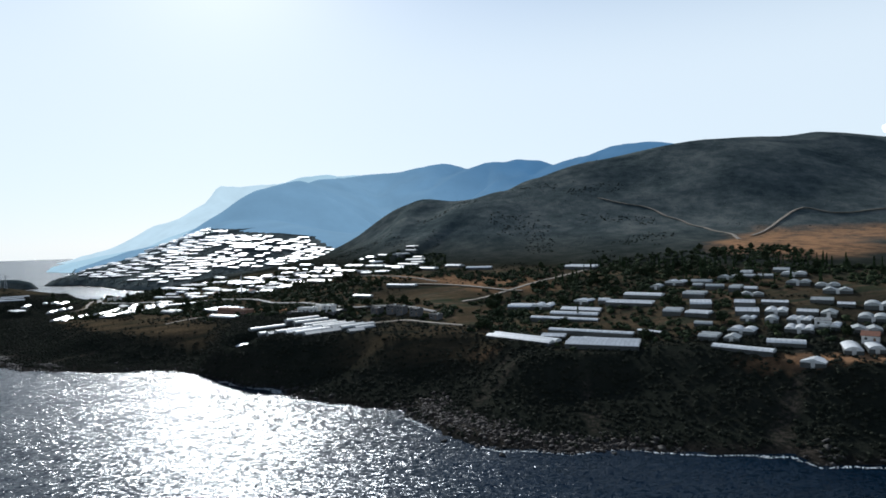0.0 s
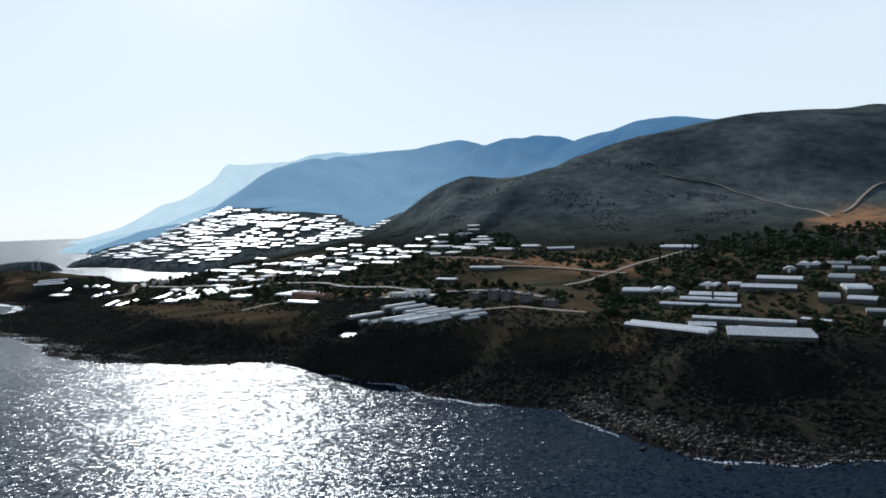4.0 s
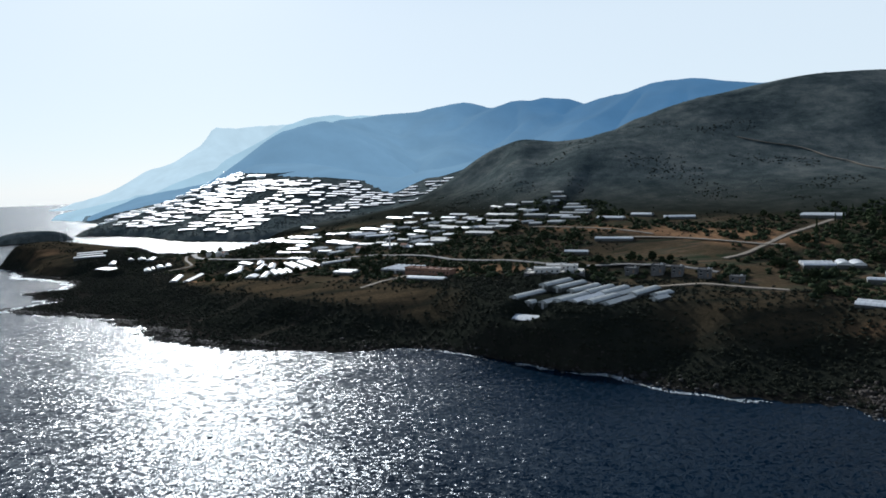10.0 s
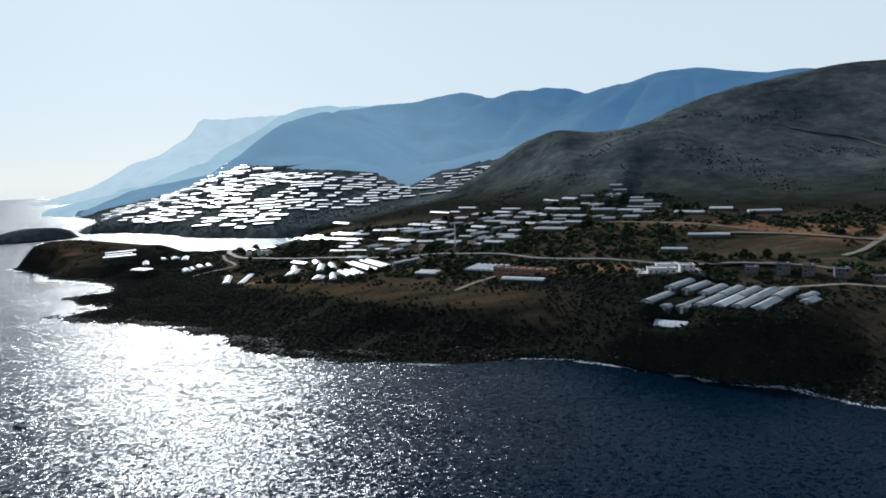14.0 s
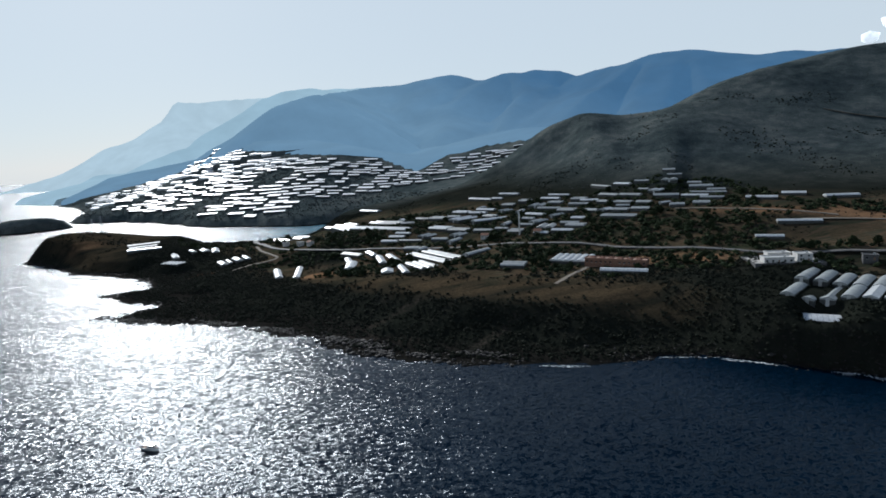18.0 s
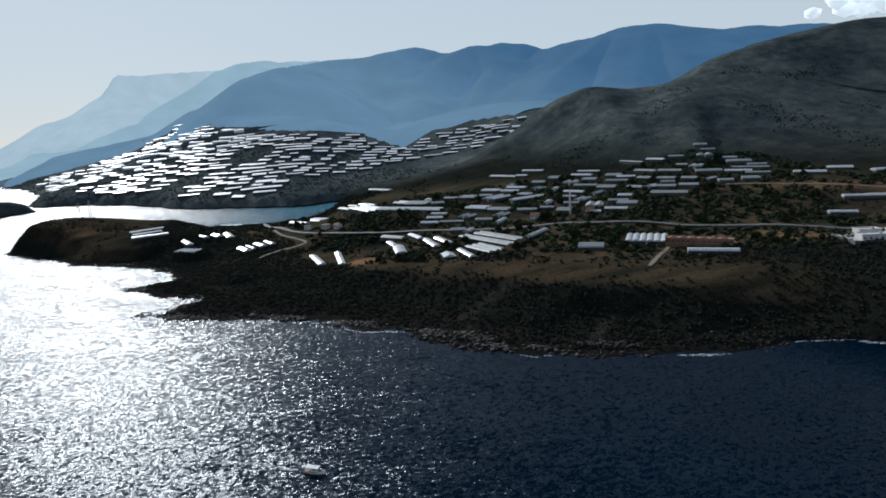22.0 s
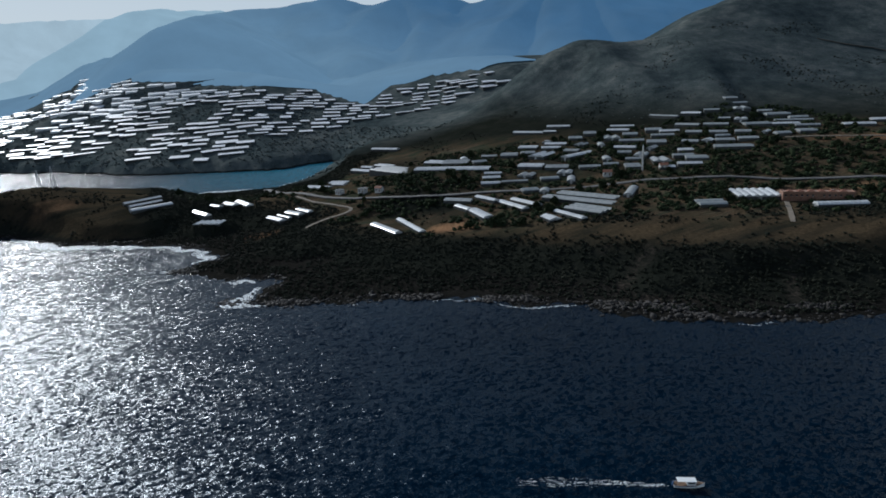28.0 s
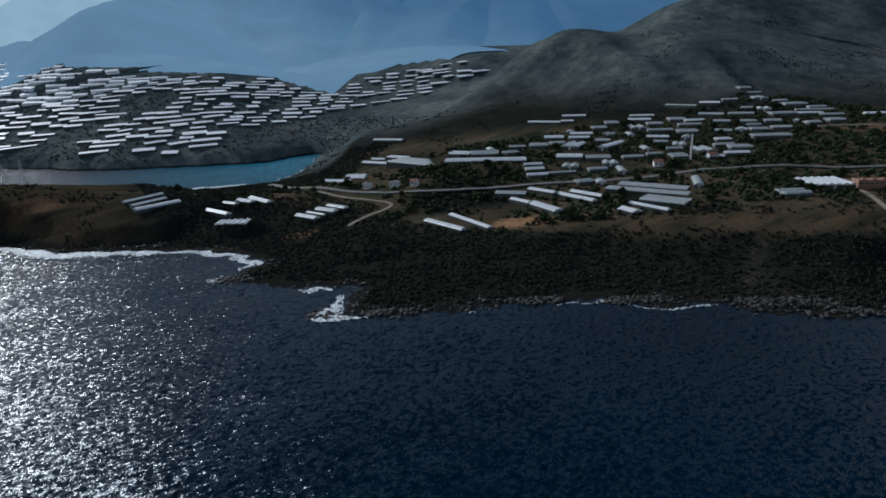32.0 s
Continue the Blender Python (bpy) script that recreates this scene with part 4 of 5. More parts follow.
greenhouse(-337, 718, 14, 11, -17, 2, film=FILM_GREY)
greenhouse(-144, 719, 12, 10, 31, 1)
greenhouse(-397, 721, 20, 6.2, -83, 1)
greenhouse(-82, 721, 24, 14, -28, 2, film=FILM_GREY)
greenhouse(-375, 723, 25, 7, -77, 1)
greenhouse(-155, 730, 15, 10, -55, 1, film=FILM_GREY)
greenhouse(-122, 730, 17, 12, -43, 2, film=FILM_GREY)
greenhouse(-208, 735, 19, 12, 42, 2, film=FILM_GREY)
greenhouse(-393, 739, 24, 10, -45, 1, film=FILM_GREY)
greenhouse(-83, 739, 14, 12.3, 41, 2)
greenhouse(-288, 740, 16, 13, 49, 2, film=FILM_GREY)
greenhouse(-336, 746, 23, 5, -23, 1, film=FILM_GREY)
greenhouse(-186, 746, 17, 8, 32, 1, film=FILM_GREY)
greenhouse(-107, 747, 23, 9, -49, 1, film=FILM_GREY)
greenhouse(-134, 748, 15, 10, -51, 1, film=FILM_GREY)
greenhouse(-356, 753, 17, 8, -26, 1)
greenhouse(-90, 753, 11, 6, -52, 1, film=FILM_GREY)
greenhouse(-318, 756, 15, 14, 44, 2, film=FILM_GREY)
greenhouse(-203, 765, 21, 10, -50, 1)
greenhouse(-348, 767, 16, 8, -23, 1)
greenhouse(-120, 771, 24, 10, -63, 1, film=FILM_GREY)
greenhouse(-341, 778, 16, 7, -30, 1)
greenhouse(-247, 778, 45, 10, 20, 1)
greenhouse(-96, 792, 20, 9, -59, 1)
greenhouse(-245, 794, 14, 12, -50, 2, film=FILM_GREY)
greenhouse(-273, 803, 30, 17, 33, 2)
greenhouse(-225, 806, 14, 11, 32, 2, film=FILM_GREY)
greenhouse(-111, 816, 35, 6, -77, 1, film=FILM_GREY)
greenhouse(-254, 817, 20, 9, -35, 1)
greenhouse(-364, 818, 73, 16, -36, 2)
greenhouse(-281, 818, 14, 10.2, -23, 1, film=FILM_GREY)
greenhouse(-169, 820, 23, 9, -46, 1)
greenhouse(-333, 822, 14, 11, -12, 2, film=FILM_GREY)
greenhouse(-243, 826, 22, 10, -40, 1)
greenhouse(-157, 828, 25, 7, -41, 1)
greenhouse(-269, 837, 19, 14, -42, 2)
greenhouse(-351, 838, 25, 21, -35, 3, film=FILM_GREY)
greenhouse(-245, 840, 9, 8.5, 49, 1, film=FILM_GREY)
greenhouse(-338, 848, 9, 7.4, 71, 1)
greenhouse(-363, 861, 22, 16.3, -55, 2)
greenhouse(-219, 875, 14, 6.6, -45, 1)
greenhouse(-398, 881, 63, 28, -67, 4, film=FILM_GREY)
greenhouse(-202, 884, 26, 9, -42, 1)
greenhouse(-236, 893, 36, 9, -53, 1)
greenhouse(-420, 929, 39, 10, -58, 1)
greenhouse(-398, 929, 24, 11, -61, 2)
greenhouse(-414, 944, 15, 7, -51, 1)
greenhouse(-373, 1006, 36, 10, -48, 1)
greenhouse(-588, 826, 13, 24, 60, 5)
# A block of old houses side by side above the scarp.
for i in range(7):
    for k in (-1, 1):
        greenhouse(-127 + 8.0 * i + k * 11.2, 470 - 5.2 * i + k * 9.2, 28, 7.6, 39, 1, "long house of grey old film in a block of fourteen", FILM if i == 4 and k < 0 else FILM_GREY)
greenhouse(-143, 433, 17, 14, -33, 1, "single white roof standing alone above the scarp", eave=0.9)
greenhouse(-66, 428, 12, 7, 32, 1, "short house of grey old film beside the block", FILM_GREY)
greenhouse(-61, 437, 15, 7, 32, 1, "short house of grey old film beside the block", FILM_GREY)
# ---- more houses filling the village of greenhouses ----
def roomy(x, y, length, width, turn):
    c, s = math.cos(radians(turn)), math.sin(radians(turn))
    u, v = np.meshgrid(np.linspace(-0.5, 0.5, 7) * length, np.linspace(-0.5, 0.5, 5) * width)
    return free((x + c * u - s * v).ravel(), (y + s * u + c * v).ravel(), 0.8).all()


rng = np.random.default_rng(3)
for cx, cy, rx, ry, n in ((-240, 770, 75, 70, 90), (-125, 735, 95, 60, 170), (195, 385, 55, 70, 120)):
    for _ in range(n):
        x, y = cx + rng.uniform(-rx, rx), cy + rng.uniform(-ry, ry)
        le, wi, turn = rng.uniform(12, 24), rng.choice([7, 8, 14, 16]), rng.choice([-34, -34, -34, 56]) + rng.normal(0, 4)
        if rx == 55 and cx > 0:
            le *= 0.6
        if roomy(x, y, le, wi, turn) and float(inland(np.array([x]), np.array([y]))[0]) > (75 if cx > 100 else 105):
            greenhouse(round(x), round(y), round(le), int(wi), round(turn), max(1, int(wi) // 7), film=FILM_GREY if rng.random() < (0.75 if cx > 100 else 0.9) else None)
# ---- greenhouses on the far slope and in the valley ----
rng = np.random.default_rng(5)
models = []
for k, (le, wi, sp) in enumerate(((38, 12, 2), (30, 14, 2), (46, 10, 1), (22, 11, 1), (34, 15, 2))):
    g = empty("greenhouse", Matrix.Identity(4), "white film greenhouse on the terraced slope beyond the bay", "greenhouse", "greenhouses of the far slope")
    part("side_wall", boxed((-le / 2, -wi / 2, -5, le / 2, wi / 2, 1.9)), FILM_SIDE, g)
    for j in range(sp):
        one = wi / sp
        part("roof_span", span_cover(le, -wi / 2 + j * one + 0.1, -wi / 2 + (j + 1) * one - 0.1, 1.95, 0.4, True), FILM_GLARE, g)
    models.append((g, le, wi))
spots = []
for j in range(52):
    y = 1150 + j * 21
    for i in range(40):
        x = -1180 + i * 38 + (j % 3) * 13
        px, py = x + rng.uniform(-7, 7), y + rng.uniform(-4, 4) - 0.16 * (x + 600)
        if py < 1040 or rng.random() < (0.5 if px < -820 and py > 1700 else 0.08):
            continue
        d = float(inland(np.array([px]), np.array([py]))[0])
        c, w = crests(np.array([px]), np.array([py]), (0, 1))
        edge = np.interp(px, FIELD_X, FIELD_Y)
        slope = d > 26 and px < -215 and py < edge + 8 * math.sin(px / 60) and float(c[0]) < 30 + 0.34 * d and (py > 1180)
        vale = -205 + 0.3 * max(0, py - 1420) < px < 0 and 1325 < py < edge - 10
        gap = float(fractal(np.array([px]), np.array([py]), 150, 71, 2)[0])
        if (slope and gap > -0.55 and py > np.interp(px, [-600, -526, -430, -322, -215], [1000, 1255, 1313, 1350, 1335])) or (vale and gap > -0.7):
            spots.append((px, py))
used_models, joined_v, joined_f = set(), [], []
spots.sort(key=lambda q: q[1])
for n, (x, y) in enumerate(spots):
    k = int(rng.integers(0, 5))
    g, le, wi = models[k]
    turn = -8 + rng.normal(0, 8)
    lie = Vector((0.25 * (ground_z(x - 25, y) - ground_z(x + 25, y)), 0.6 * (ground_z(x, y - 25) - ground_z(x, y + 25)), 50)).normalized()
    m = Matrix.Translation((x, y, ground_z(x, y) + 0.6)) @ Vector((0, 0, 1)).rotation_difference(lie).to_matrix().to_4x4() @ pose(0, 0, 0, 0, 0, turn) @ Matrix.Diagonal((rng.uniform(0.6, 1.1), rng.uniform(0.75, 1.25), 1, 1))
    TAKEN.append((x, y, le, wi, turn))
    if n < 190:
        if k not in used_models:
            used_models.add(k)
            g.matrix_world = m
        else:
            copy_thing(g, m).matrix_basis = m
    else:
        b = len(joined_v)
        ys = np.linspace(-wi / 2, wi / 2, 9)
        zs = 1.9 + 0.4 * np.abs(np.sin(np.linspace(0, math.pi * 2 * max(1, round(wi / 14)), 9)))
        prof = [(-wi / 2, -4.0)] + list(zip(ys, zs)) + [(wi / 2, -4.0)]
        for sx in (-le / 2, le / 2):
            joined_v += [(m @ Vector((sx, py, pz)))[:] for py, pz in prof]
        r = len(prof)
        joined_f += [(b + i, b + r + i, b + r + i + 1, b + i + 1) for i in range(r - 1)]
        joined_f += [tuple(b + i for i in range(r))[::-1], tuple(b + r + i for i in range(r))]
tagged(sheet("greenhouse_field", joined_v, joined_f, FILM_GLARE), "crowded white film greenhouses high on the far slope", "greenhouses", kind="stuff")
# ---- houses, compound, mast, boat ----
for x, y, w, d, h, turn, fl in ((-44, 486, 8, 7, 4.6, -35, 2), (-24, 460, 8, 7, 4.4, -30, 2), (-9, 448, 8, 6, 2.8, -40, 1), (-36, 473, 7, 6, 4.6, -35, 2), (-58, 498, 8, 7, 3.0, -35, 1)):
    house(x, y, w, d, h, turn, CONCRETE, "flat", fl, "unfinished grey concrete house with a flat roof")
for x, y, w, d, turn in ((-268, 706, 9, 7, -35), (-222, 690, 8, 7, -30), (-470, 843, 8, 7, -60), (-452, 826, 9, 7, -55), (-440, 812, 8, 7, -50), (210, 300, 9, 8, -40), (205, 330, 9, 7, -40)):
    house(x, y, 0.8 * w, 0.8 * d, 3.2, turn, WHITEWASH, "flat" if int(x + y) % 3 else "gable", 1, "small whitewashed house with a flat roof" if int(x + y) % 3 else "small whitewashed house with a clay tile roof")
long_house = house(-199, 566, 44, 9, 3.4, -37, ORANGE, "flat", 1, "long orange rendered building with red hipped caps on its flat roof", material("pale terracotta screed", plain((0.33, 0.20, 0.14), 0.9, 0.25, 0.6)))
for k in range(6):
    # A low hipped cap of clay tiles on a kerb.
    cap, cx = boxed((-17 + 6.6 * k - 1.9, -2.3, 3.62, -17 + 6.6 * k + 1.9, 2.3, 3.85)), -17 + 6.6 * k
    foot = [cap.verts.new((cx + a * 2.1, b * 2.5, 3.85)) for a, b in ((-1, -1), (1, -1), (1, 1), (-1, 1))]
    ridge = [cap.verts.new((cx + a * 0.5, 0, 4.95)) for a in (-1, 1)]
    for f in ((foot[0], foot[1], ridge[1], ridge[0]), (foot[1], foot[2], ridge[1]), (foot[2], foot[3], ridge[0], ridge[1]), (foot[3], foot[0], ridge[0]), foot[::-1]):
        cap.faces.new(f)
    part("roof_cap", cap, TILE, long_house, "dark red tiled cap")
house(-116, 507, 18, 8, 3.2, -15, WHITEWASH, "flat", 1, "white rendered hall in a walled yard", WHITEWASH)
house(-99, 506, 9, 8, 4.6, -15, WHITEWASH, "flat", 2, "white rendered block in a walled yard", WHITEWASH)
house(-106, 521, 14, 8, 3.2, -15, WHITEWASH, "flat", 1, "low white rendered annexe in a walled yard", WHITEWASH)
low, high = footing(-110, 510, 40, 24, -15)
yard = empty("yard_wall", pose(-110, 510, high, 0, 0, -15), "grey concrete wall round a paved yard", "wall")
for s in ((-21, -13, -20.7, 13), (20.7, -13, 21, 13), (-20.7, -13, 20.7, -12.7), (-20.7, 12.7, 20.7, 13)):
    part("wall_panel", boxed((s[0], s[1], low - high - 1, s[2], s[3], 1.0)), CONCRETE, yard)
part("paving", boxed((-20.6, -12.6, low - high - 3, 20.6, 12.6, 0.35)), material("pale concrete paving", plain((0.42, 0.40, 0.37), 0.9, 0.25, 0.5)), yard)


def tower(x, y, tall, r, words):
    t = empty("tower", pose(x, y, ground_z(x, y)), words, "tower")
    bm = bmesh.new()
    limb(bm, (0, 0, -1), (0, 0, tall * 0.72), r, r * 0.9, 12)
    part("shaft", bm, WHITEWASH, t)
    bm = bmesh.new()
    limb(bm, (0, 0, tall * 0.72), (0, 0, tall * 0.75), r * 1.35, r * 1.4, 12)
    part("balcony", bm, WHITEWASH, t)
    bm = bmesh.new()
    limb(bm, (0, 0, tall * 0.75), (0, 0, tall * 0.88), r * 0.75, r * 0.7, 12)
    part("upper_shaft", bm, WHITEWASH, t)
    bm = bmesh.new()
    limb(bm, (0, 0, tall * 0.88), (0, 0, tall), r * 0.85, 0.05, 12)
    part("cap", bm, STEEL, t)


tower(-237, 699, 22, 0.85, "slender white tower above the trees")


def pylon(x, y, tall):
    p = empty("pylon", pose(x, y, ground_z(x, y), 0, 0, 30), "grey lattice power pylon on the headland", "pylon", "power pylons")
    corner = lambda i, z: ((1 - z / tall * 0.85) * 2.2 * (1, -1, -1, 1)[i], (1 - z / tall * 0.85) * 2.2 * (1, 1, -1, -1)[i], z)
    for i in range(4):
        bm = bmesh.new()
        limb(bm, corner(i, -0.5), corner(i, tall), 0.12, 0.08, 4)
        part("leg", bm, STEEL, p)
    for k in range(6):
        bm = bmesh.new()
        for i in range(4):
            limb(bm, corner(i, tall * k / 6), corner((i + 1) % 4, tall * (k + 1) / 6), 0.06, 0.06, 4)
            limb(bm, corner((i + 1) % 4, tall * k / 6), corner(i, tall * (k + 1) / 6), 0.06, 0.06, 4)
        part("bracing", bm, STEEL, p)
    for z in (0.78, 0.88, 0.97):
        bm = bmesh.new()
        limb(bm, (-4.2, 0, tall * z), (4.2, 0, tall * z), 0.09, 0.09, 4)
        part("cross_arm", bm, STEEL, p)


pylon(-742, 1006, 22)
pylon(-728, 1000, 22)

boat = empty("motor_boat", pose(-470, 399, 0.0, 0, 0, -29), "small white motor boat with a cabin and canopy", "boat")
bm = bmesh.new()
sections = [(-4.3, 1.15, 0.95, -0.35), (-2, 1.35, 0.95, -0.45), (0.5, 1.4, 1.0, -0.45), (2.4, 1.1, 1.15, -0.35), (3.8, 0.5, 1.35, -0.05), (4.6, 0.05, 1.5, 0.6)]
rows = [[bm.verts.new(p) for p in ((x, -w, top), (x, -w * 0.8, 0.1), (x, 0, keel), (x, w * 0.8, 0.1), (x, w, top))] for x, w, top, keel in sections]
for a, b in zip(rows, rows[1:]):
    for i in range(4):
        bm.faces.new((a[i], a[i + 1], b[i + 1], b[i]))
bm.faces.new(rows[0])
bmesh.ops.recalc_face_normals(bm, faces=bm.faces)
part("hull", bm, GELCOAT, boat)
bm = bmesh.new()
deck = [bm.verts.new((x, s * w * 0.97, top - 0.08)) for s in (-1, 1) for x, w, top, _ in (sections if s < 0 else sections[::-1])]
bm.faces.new(deck)
part("deck", bm, WOOD, boat)
part("cabin", boxed((-0.6, -0.95, 0.85, 1.9, 0.95, 2.1)), GELCOAT, boat)
part("windscreen", boxed((1.9, -0.8, 1.4, 1.96, 0.8, 2.0)), GLASS, boat)
for s in (-0.98, 0.95):
    part("side_window", boxed((-0.3, s, 1.45, 1.6, s + 0.03, 1.95)), GLASS, boat)
part("canopy", boxed((-3.4, -1.1, 2.25, 2.1, 1.1, 2.35)), GELCOAT, boat)
for x, y in ((-3.3, -1.0), (-3.3, 1.0), (-1.0, -1.0), (-1.0, 1.0)):
    bm = bmesh.new()
    limb(bm, (x, y, 0.85), (x, y, 2.26), 0.035, 0.035)
    part("canopy_post", bm, STEEL, boat)
bm = bmesh.new()
limb(bm, (0.3, 0, 2.3), (0.3, 0, 3.9), 0.04, 0.02)
part("mast", bm, STEEL, boat)
part("outboard_motor", boxed((-4.75, -0.25, 0.2, -4.25, 0.25, 1.45)), BOAT_TRIM, boat)
part("rubbing_strake", boxed((-4.2, -1.42, 0.8, 2.2, -1.34, 0.95), (-4.2, 1.34, 0.8, 2.2, 1.42, 0.95)), BOAT_TRIM, boat)
# ---- trees ----
rng = np.random.default_rng(11)
round_trees = [tree("round", 100 + i) for i in range(4)]
cypresses = [tree("cypress", 200 + i) for i in range(2)]
placed = set()


def plant(models, x, y, size):
    t = models[int(rng.integers(0, len(models)))]
    m = pose(x, y, ground_z(x, y) - 0.1, 0, 0, rng.uniform(0, 360)) @ Matrix.Diagonal((size, size, size * rng.uniform(0.85, 1.2), 1))
    if t.name not in placed:
        placed.add(t.name)
        t.matrix_basis = m
    else:
        copy_thing(t, m).matrix_basis = m


for ax, ay, bx, by, n in ((153, 554, 190, 492, 10), (190, 490, 262, 455, 14), (262, 453, 330, 420, 18), (130, 560, 175, 545, 10), (200, 500, 300, 470, 14), (98, 526, 126, 528, 4), (174, 449, 200, 458, 4), (219, 424, 250, 398, 6), (92, 421, 92.5, 421.5, 1)):
    for i in range(n):
        t = (i + rng.uniform(0, 0.8)) / n
        plant(cypresses, ax + (bx - ax) * t + rng.normal(0, 6), ay + (by - ay) * t + rng.normal(0, 6), rng.uniform(0.5, 1.0))
n = 27000
tx, ty = rng.uniform(-660, 330, n), rng.uniform(290, 940, n)
sh = inland(tx, ty)
wood = fractal(tx, ty, 90, 81, 3)
near_road = np.full(n, 1e9)
for pts in ROADS[:1]:
    for px, py in pts[::3]:
        near_road = np.minimum(near_road, np.hypot(tx - px, ty - py))
ok = (sh > 95) & free(tx, ty, 2.5) & ((wood > -0.1) | (near_road < 22)) & (ty < 640 - 0.75 * tx) & (ty > 400 - 0.65 * tx)
ok |= (sh > 90) & (tx > 20) & (ty < 600) & (wood > -0.45) & (rng.random(n) < 0.55) & free(tx, ty, 2.5)
# Gardens between the houses of the village.
ok |= (tx > -450) & (tx < 0) & (ty > 600) & (ty < 920 - 0.35 * (tx + 450)) & (wood > -0.55) & (sh > 100) & (dry_brow(tx, ty) < 0.2) & (rng.random(n) < 0.75) & free(tx, ty, 2.0)
# A belt of trees at the foot of the hill.
t = rng.uniform(0, 1, n)
belt = (ty < np.interp(tx, [100, 153, 190, 262, 310], [560, 565, 500, 470, 440])) & (ty > np.interp(tx, [100, 153, 190, 262, 310], [520, 520, 470, 436, 405])) & (tx > 95)
ok |= belt & free(tx, ty, 2.0)
chosen = [int(k) for k in rng.permutation(np.flatnonzero(ok))]
for k in chosen[:250]:
    plant(round_trees, tx[k], ty[k], rng.uniform(0.65, 1.25))
rest = np.array(chosen[250:], int)


def foliage(name, x, y, size, sprays, words, category, mat, leaf=0.27, core=0.52):
    """Many bushes or far trees in one mesh: each a rough core with leaf sprays round it."""
    z = heights(x, y)
    centres = np.stack([x, y, z + size * 0.30], -1)
    inner = new(name, lumps_mesh(name, centres, size * core, rng, mat))
    tagged(inner, words, category, kind="stuff")
    if sprays:
        n = len(x) * sprays
        who = np.repeat(np.arange(len(x)), sprays)
        w = rng.normal(0, 1, (n, 3))
        w /= np.linalg.norm(w, axis=1)[:, None]
        w[:, 2] = np.abs(w[:, 2]) * 0.9 - 0.1
        s = size[who][:, None]
        c = centres[who] + w * s * rng.uniform(0.5, 1.1, (n, 1)) * np.array([1, 1, 0.85])
        u, v = rng.normal(0, 1, (n, 3)), rng.normal(0, 1, (n, 3))
        u /= np.linalg.norm(u, axis=1)[:, None]
        v /= np.linalg.norm(v, axis=1)[:, None]
        k = leaf * s * rng.uniform(0.6, 1.4, (n, 1))
        tagged(new(name + "_leaves", quads_mesh(name + "_leaves", np.stack([c - u * k, c + v * k * 0.7, c + u * k, c - v * k * 0.7], 1), mat)), words, category, kind="stuff")


if len(rest):
    foliage("orchard", tx[rest], ty[rest], rng.uniform(1.7, 3.2, len(rest)), 16, "dark orchard trees between the greenhouses", "trees", TREE_LEAF, 0.24, 0.7)
# ---- scrub on the scarp, the plain and the hills ----
n = 165000
bx, by = rng.uniform(-850, 300, n), rng.uniform(190, 1010, n)
sh = inland(bx, by)
lie = heights(bx, by)
patch = fractal(bx, by, 45, 91, 3)
brown = dry_brow(bx, by)
ok = (sh > 3) & (lie > 0.5) & (sh < 115) & (rng.random(n) < 0.9 + 0.4 * patch) & (rng.random(n) > 0.96 * brown) & (bx > -640)
ok |= (sh >= 115) & (patch > 0.22) & (rng.random(n) < 0.16)
ok |= (bx <= -640) & (sh > 5) & (lie > 0.8) & (patch > -0.05) & (rng.random(n) < 0.3)
ok &= free(bx, by, 0.5)
ok &= np.array([scree[min(np.searchsorted(gy, v), ny - 1), min(np.searchsorted(gx, u), nx - 1)] for u, v in zip(bx, by)]) < 0.42
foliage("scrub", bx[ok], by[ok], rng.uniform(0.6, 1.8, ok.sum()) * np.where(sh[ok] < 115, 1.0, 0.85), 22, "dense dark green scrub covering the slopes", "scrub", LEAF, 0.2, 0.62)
n = 9000
bx, by = rng.uniform(-420, 1500, n), rng.uniform(700, 1500, n)
cr, tier = crests(bx, by)
patch = fractal(bx, by, 70, 95, 3)
ok = (inland(bx, by) > 12) & (tier == 0) & (cr > 40) & (patch > -0.25) & free(bx, by, 2) & (by < 1440)
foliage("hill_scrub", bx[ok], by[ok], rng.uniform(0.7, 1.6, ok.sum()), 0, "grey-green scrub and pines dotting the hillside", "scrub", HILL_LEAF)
n = 26000
bx, by = rng.uniform(-1500, -250, n), rng.uniform(1050, 2300, n)
cr, tier = crests(bx, by, (0, 1))
d = inland(bx, by)
ok = (d > 8) & (cr < 30 + 0.34 * d) & free(bx, by, 1.5) & (fractal(bx, by, 80, 97, 2) > -0.4) & (by < np.interp(bx, FIELD_X, FIELD_Y) + 10)
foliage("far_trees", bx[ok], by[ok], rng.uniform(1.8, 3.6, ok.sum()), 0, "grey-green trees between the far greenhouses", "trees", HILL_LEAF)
# ---- rocks, surf and wake ----
rng = np.random.default_rng(21)
line = COAST_NEAR[2:] + COAST_WEST
sx, sy = [], []
for (ax, ay), (bx_, by_) in zip(line, line[1:]):
    k = max(2, int(math.hypot(bx_ - ax, by_ - ay) * 40))
    t = rng.uniform(0, 1, k)
    sx.append(ax + (bx_ - ax) * t + rng.normal(0, 7, k))
    sy.append(ay + (by_ - ay) * t + rng.normal(0, 7, k))
sx, sy = np.concatenate(sx), np.concatenate(sy)
sz = landform(sx, sy)
lump = fractal(sx, sy, 30, 101, 3)
ok = (sz > -2.3) & (sz < 3.0) & (lump > -0.2)
pick = rng.permutation(np.flatnonzero(ok))[:3200]
size = rng.uniform(0.25, 0.8, len(pick)) * (1 + 1.3 * (rng.random(len(pick)) < 0.12))
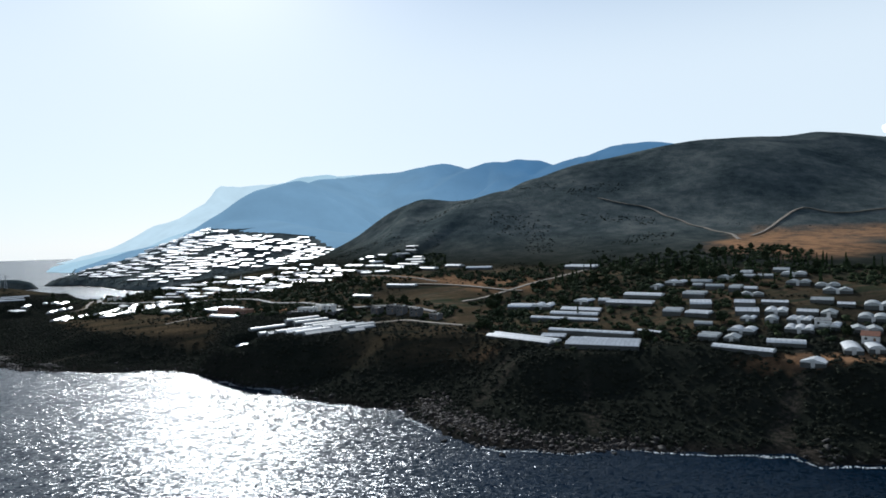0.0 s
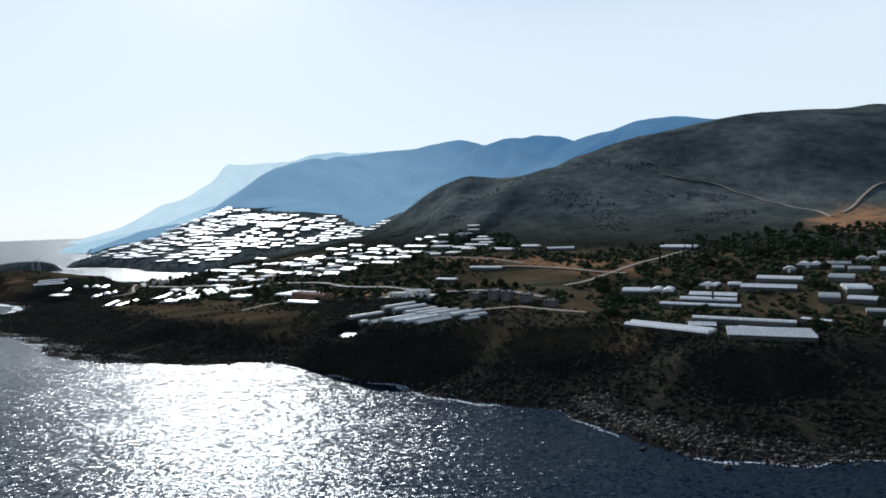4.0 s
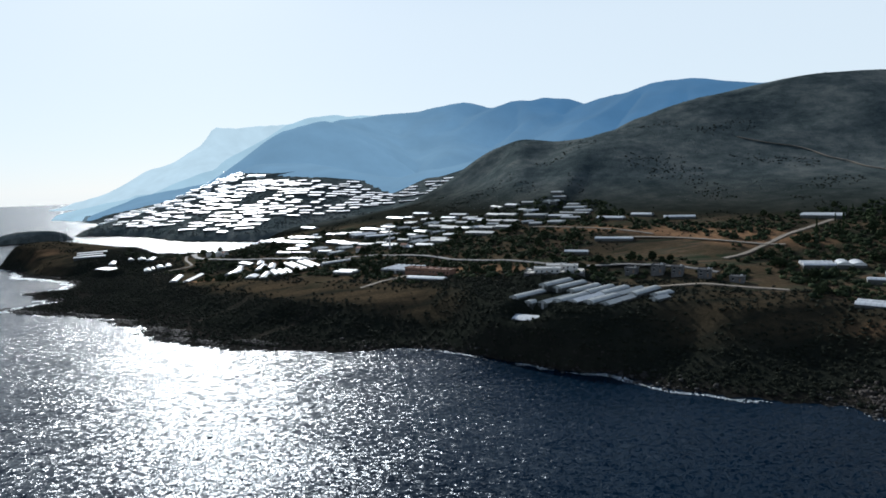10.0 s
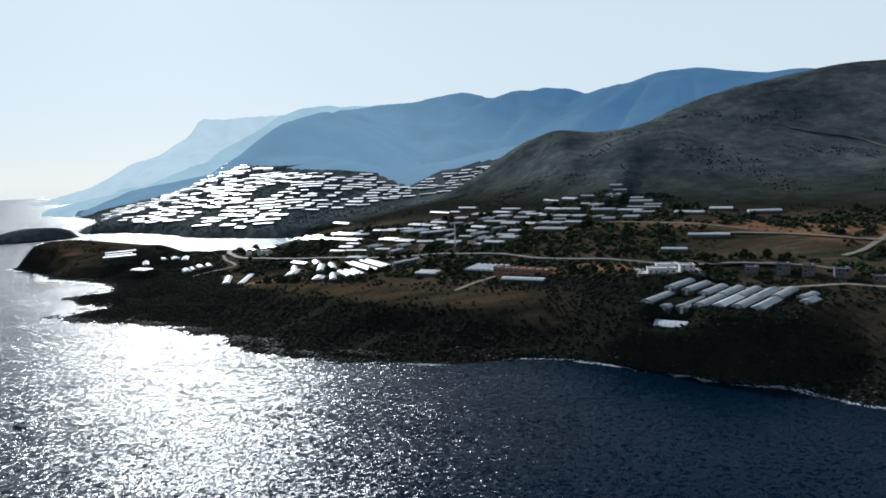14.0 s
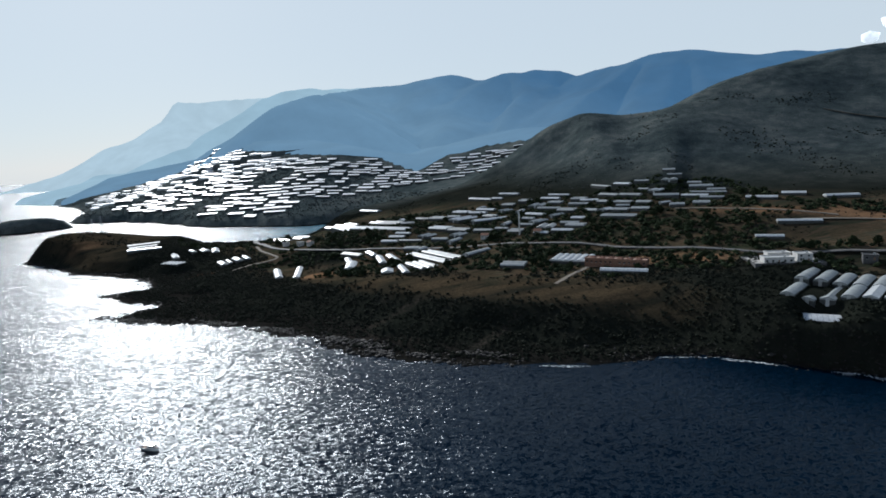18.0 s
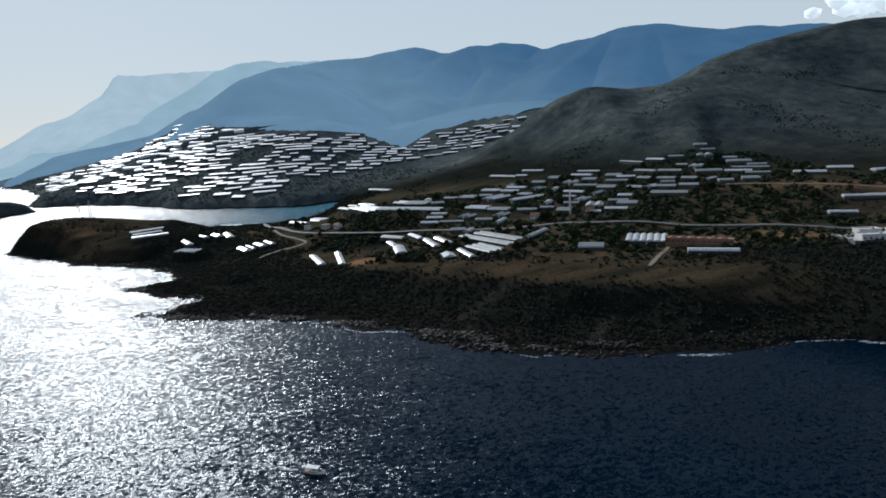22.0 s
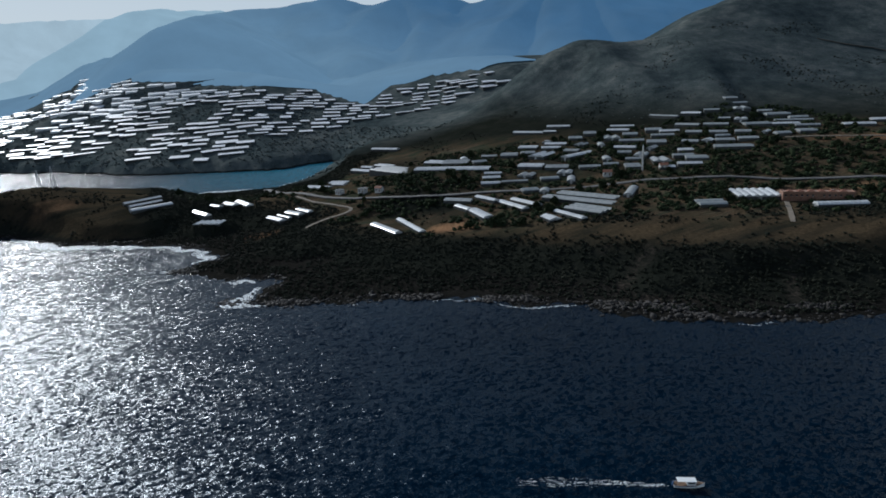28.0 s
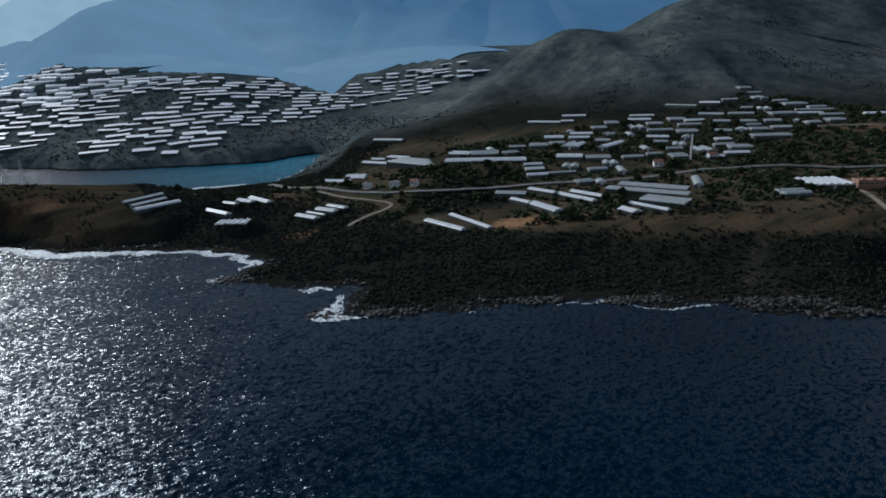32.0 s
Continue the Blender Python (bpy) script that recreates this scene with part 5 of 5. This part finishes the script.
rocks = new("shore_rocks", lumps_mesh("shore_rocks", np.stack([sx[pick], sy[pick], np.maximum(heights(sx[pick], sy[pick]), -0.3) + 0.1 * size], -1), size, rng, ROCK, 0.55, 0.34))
tagged(rocks, "broken brown rocks strewn along the waterline", "rocks", kind="stuff")
boulder_meshes = [lumps_mesh("boulder", np.zeros((1, 3)), np.ones(1), rng, ROCK, 0.6, 0.32) for _ in range(4)]
for cx, cy, n, r in ((40, 262, 12, 20), (8, 274, 8, 12), (150, 238, 14, 14), (-16, 306, 8, 10), (-404, 527, 7, 8), (-452, 566, 7, 8), (-575, 634, 8, 9), (-606, 718, 8, 8), (-384, 497, 6, 8), (-100, 372, 6, 8)):
    for _ in range(n):
        x, y = cx + rng.normal(0, r / 2), cy + rng.normal(0, r / 2)
        s = rng.uniform(0.7, 1.7)
        b = new("boulder", boulder_meshes[int(rng.integers(0, 4))])
        b.matrix_world = pose(x, y, max(ground_z(x, y), -0.2) + 0.25 * s, rng.uniform(-15, 15), rng.uniform(-15, 15), rng.uniform(0, 360)) @ Matrix.Diagonal((s, s * rng.uniform(0.7, 1.2), s, 1))
        tagged(b, "weathered brown boulder lying on the shore", "boulder", "boulders of the shore")

# Low ledges of paler rock that run out into the surf.
ledge_at, ledge_size = [], []
for cx, cy, turn, long, wide, n in ((-398, 524, -40, 14, 5, 120), (-378, 508, -42, 17, 6, 170), (-372, 493, -50, 9, 4, 60), (-436, 557, -35, 12, 5, 100), (-452, 566, -30, 8, 4, 60), (-350, 482, -30, 10, 4, 70), (-316, 474, -25, 16, 4, 90), (-556, 620, -25, 18, 6, 130), (-584, 634, -30, 10, 5, 80), (-610, 716, -30, 12, 5, 90), (-486, 590, -25, 16, 5, 90)):
    c, w = math.cos(radians(turn)), math.sin(radians(turn))
    for _ in range(n):
        u, v, size = rng.normal(0, long / 2), rng.normal(0, wide / 2), rng.uniform(0.4, 1.5)
        x, y = cx + c * u - w * v, cy + w * u + c * v
        ledge_at.append((x, y, max(ground_z(x, y), -0.4) + 0.25 * size))
        ledge_size.append(size)
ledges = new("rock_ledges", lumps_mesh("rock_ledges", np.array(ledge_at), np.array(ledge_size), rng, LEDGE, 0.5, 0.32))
tagged(ledges, "low ledges of grey-brown rock in the surf", "rocks", kind="stuff")
# A fan of brown rubble at the foot of the scarp.
fan = [(-13, 332), (-5, 303), (7, 287), (28, 265), (53, 253), (78, 254)]
k = rng.integers(0, 5, 2600)
t = rng.random(2600)
fx = np.array([fan[i][0] + (fan[i + 1][0] - fan[i][0]) * u for i, u in zip(k, t)]) + rng.normal(2, 5, 2600)
fy = np.array([fan[i][1] + (fan[i + 1][1] - fan[i][1]) * u for i, u in zip(k, t)]) + rng.normal(2, 5, 2600)
fz = heights(fx, fy)
keep = (fz > -1.2) & (fz < 6)
fan_size = rng.uniform(0.25, 0.7, keep.sum()) * (1 + 1.2 * (rng.random(keep.sum()) < 0.15))
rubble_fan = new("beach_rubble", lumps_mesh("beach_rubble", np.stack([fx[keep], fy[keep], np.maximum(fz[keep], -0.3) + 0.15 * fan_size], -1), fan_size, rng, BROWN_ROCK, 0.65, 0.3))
tagged(rubble_fan, "brown broken rubble spread below the dark scarp", "rocks", kind="stuff")


def froth(name, x, y, size, words, z=0.1):
    """Flat ragged patches of foam lying on the water."""
    n, k = len(x), 7
    a = np.linspace(0, 2 * math.pi, k, endpoint=False)[None] + rng.uniform(0, 1, (n, 1))
    r = size[:, None] * rng.uniform(0.45, 1.3, (n, k))
    v = np.stack([x[:, None] + r * np.cos(a), y[:, None] + r * np.sin(a), np.full((n, k), z) + rng.uniform(0, 0.12, (n, 1))], -1).reshape(-1, 3)
    f = (np.arange(n)[:, None] * k + np.arange(k)[None]).tolist()
    tagged(sheet(name, v.tolist(), f, FOAM), words, "foam", kind="stuff")


surf = fractal(sx, sy, 30, 111, 3)
ok = (sz < -0.3) & (sz > np.where(sx < -535, -2.6 - 2.4 * np.clip(surf + 0.3, 0, 1), np.where(surf > 0.5, -2.5, -2.0))) & (surf > np.where(sx < -535, -0.4, np.where(np.abs(sx - 25) < 60, -0.25, 0.05)))
pick = rng.permutation(np.flatnonzero(ok))[:26000]
froth("surf", sx[pick], sy[pick], rng.uniform(0.15, 0.5, len(pick)) * (np.where(sx[pick] < -535, 1.9, 0.8) + np.where(sx[pick] < -535, 1.8, 0.5) * np.clip(surf[pick] - 0.1, 0, 0.8)), "white surf breaking along the rocky shore")
# The wake: long slivers of foam in two spreading lines and a churned middle.
along, across = Vector((-0.874, 0.485, 0)), Vector((0.485, 0.874, 0))
wake_v, wake_f = [], []
for i in range(170):
    t = rng.uniform(0, 1) ** 0.9
    side = (-1, 0, 0, 1)[i % 4]
    p = Vector((-474.2, 401.3, 0.08 + 0.06 * rng.random())) + along * 46 * t + across * (side * (0.5 + 1.5 * t) + rng.normal(0, 0.25 + 0.3 * t))
    le, wi = rng.uniform(0.6, 2.2), rng.uniform(0.04, 0.16) * (1 - 0.6 * t)
    b = len(wake_v)
    wake_v += [tuple(p + along * a * le + across * c * wi) for a, c in ((-1, 0), (-0.3, -1), (0.5, -0.7), (1, 0), (0.4, 0.8), (-0.4, 1))]
    wake_f.append(tuple(range(b, b + 6)))
tagged(sheet("wake", wake_v, wake_f, FOAM), "white wake trailing behind the motor boat", "foam", kind="stuff")
# ---- a cloud behind the summit ----
cloud_v, cloud_s = [], []
for i in range(70):
    u = rng.normal(0, 1, 3)
    cloud_v.append((2975 + 120 * u[0], 3290 - 60 * u[0] + 80 * u[1], 665 + 50 * abs(u[2]) - 0.0007 * (120 * u[0]) ** 2))
    cloud_s.append(rng.uniform(40, 85))
cloud = new("cloud", lumps_mesh("cloud", np.array(cloud_v), np.array(cloud_s), rng, CLOUD, 0.8, 0.08))
cloud.data.shade_smooth()
tagged(cloud, "white cumulus cloud behind the mountain ridge", "cloud", kind="structure")
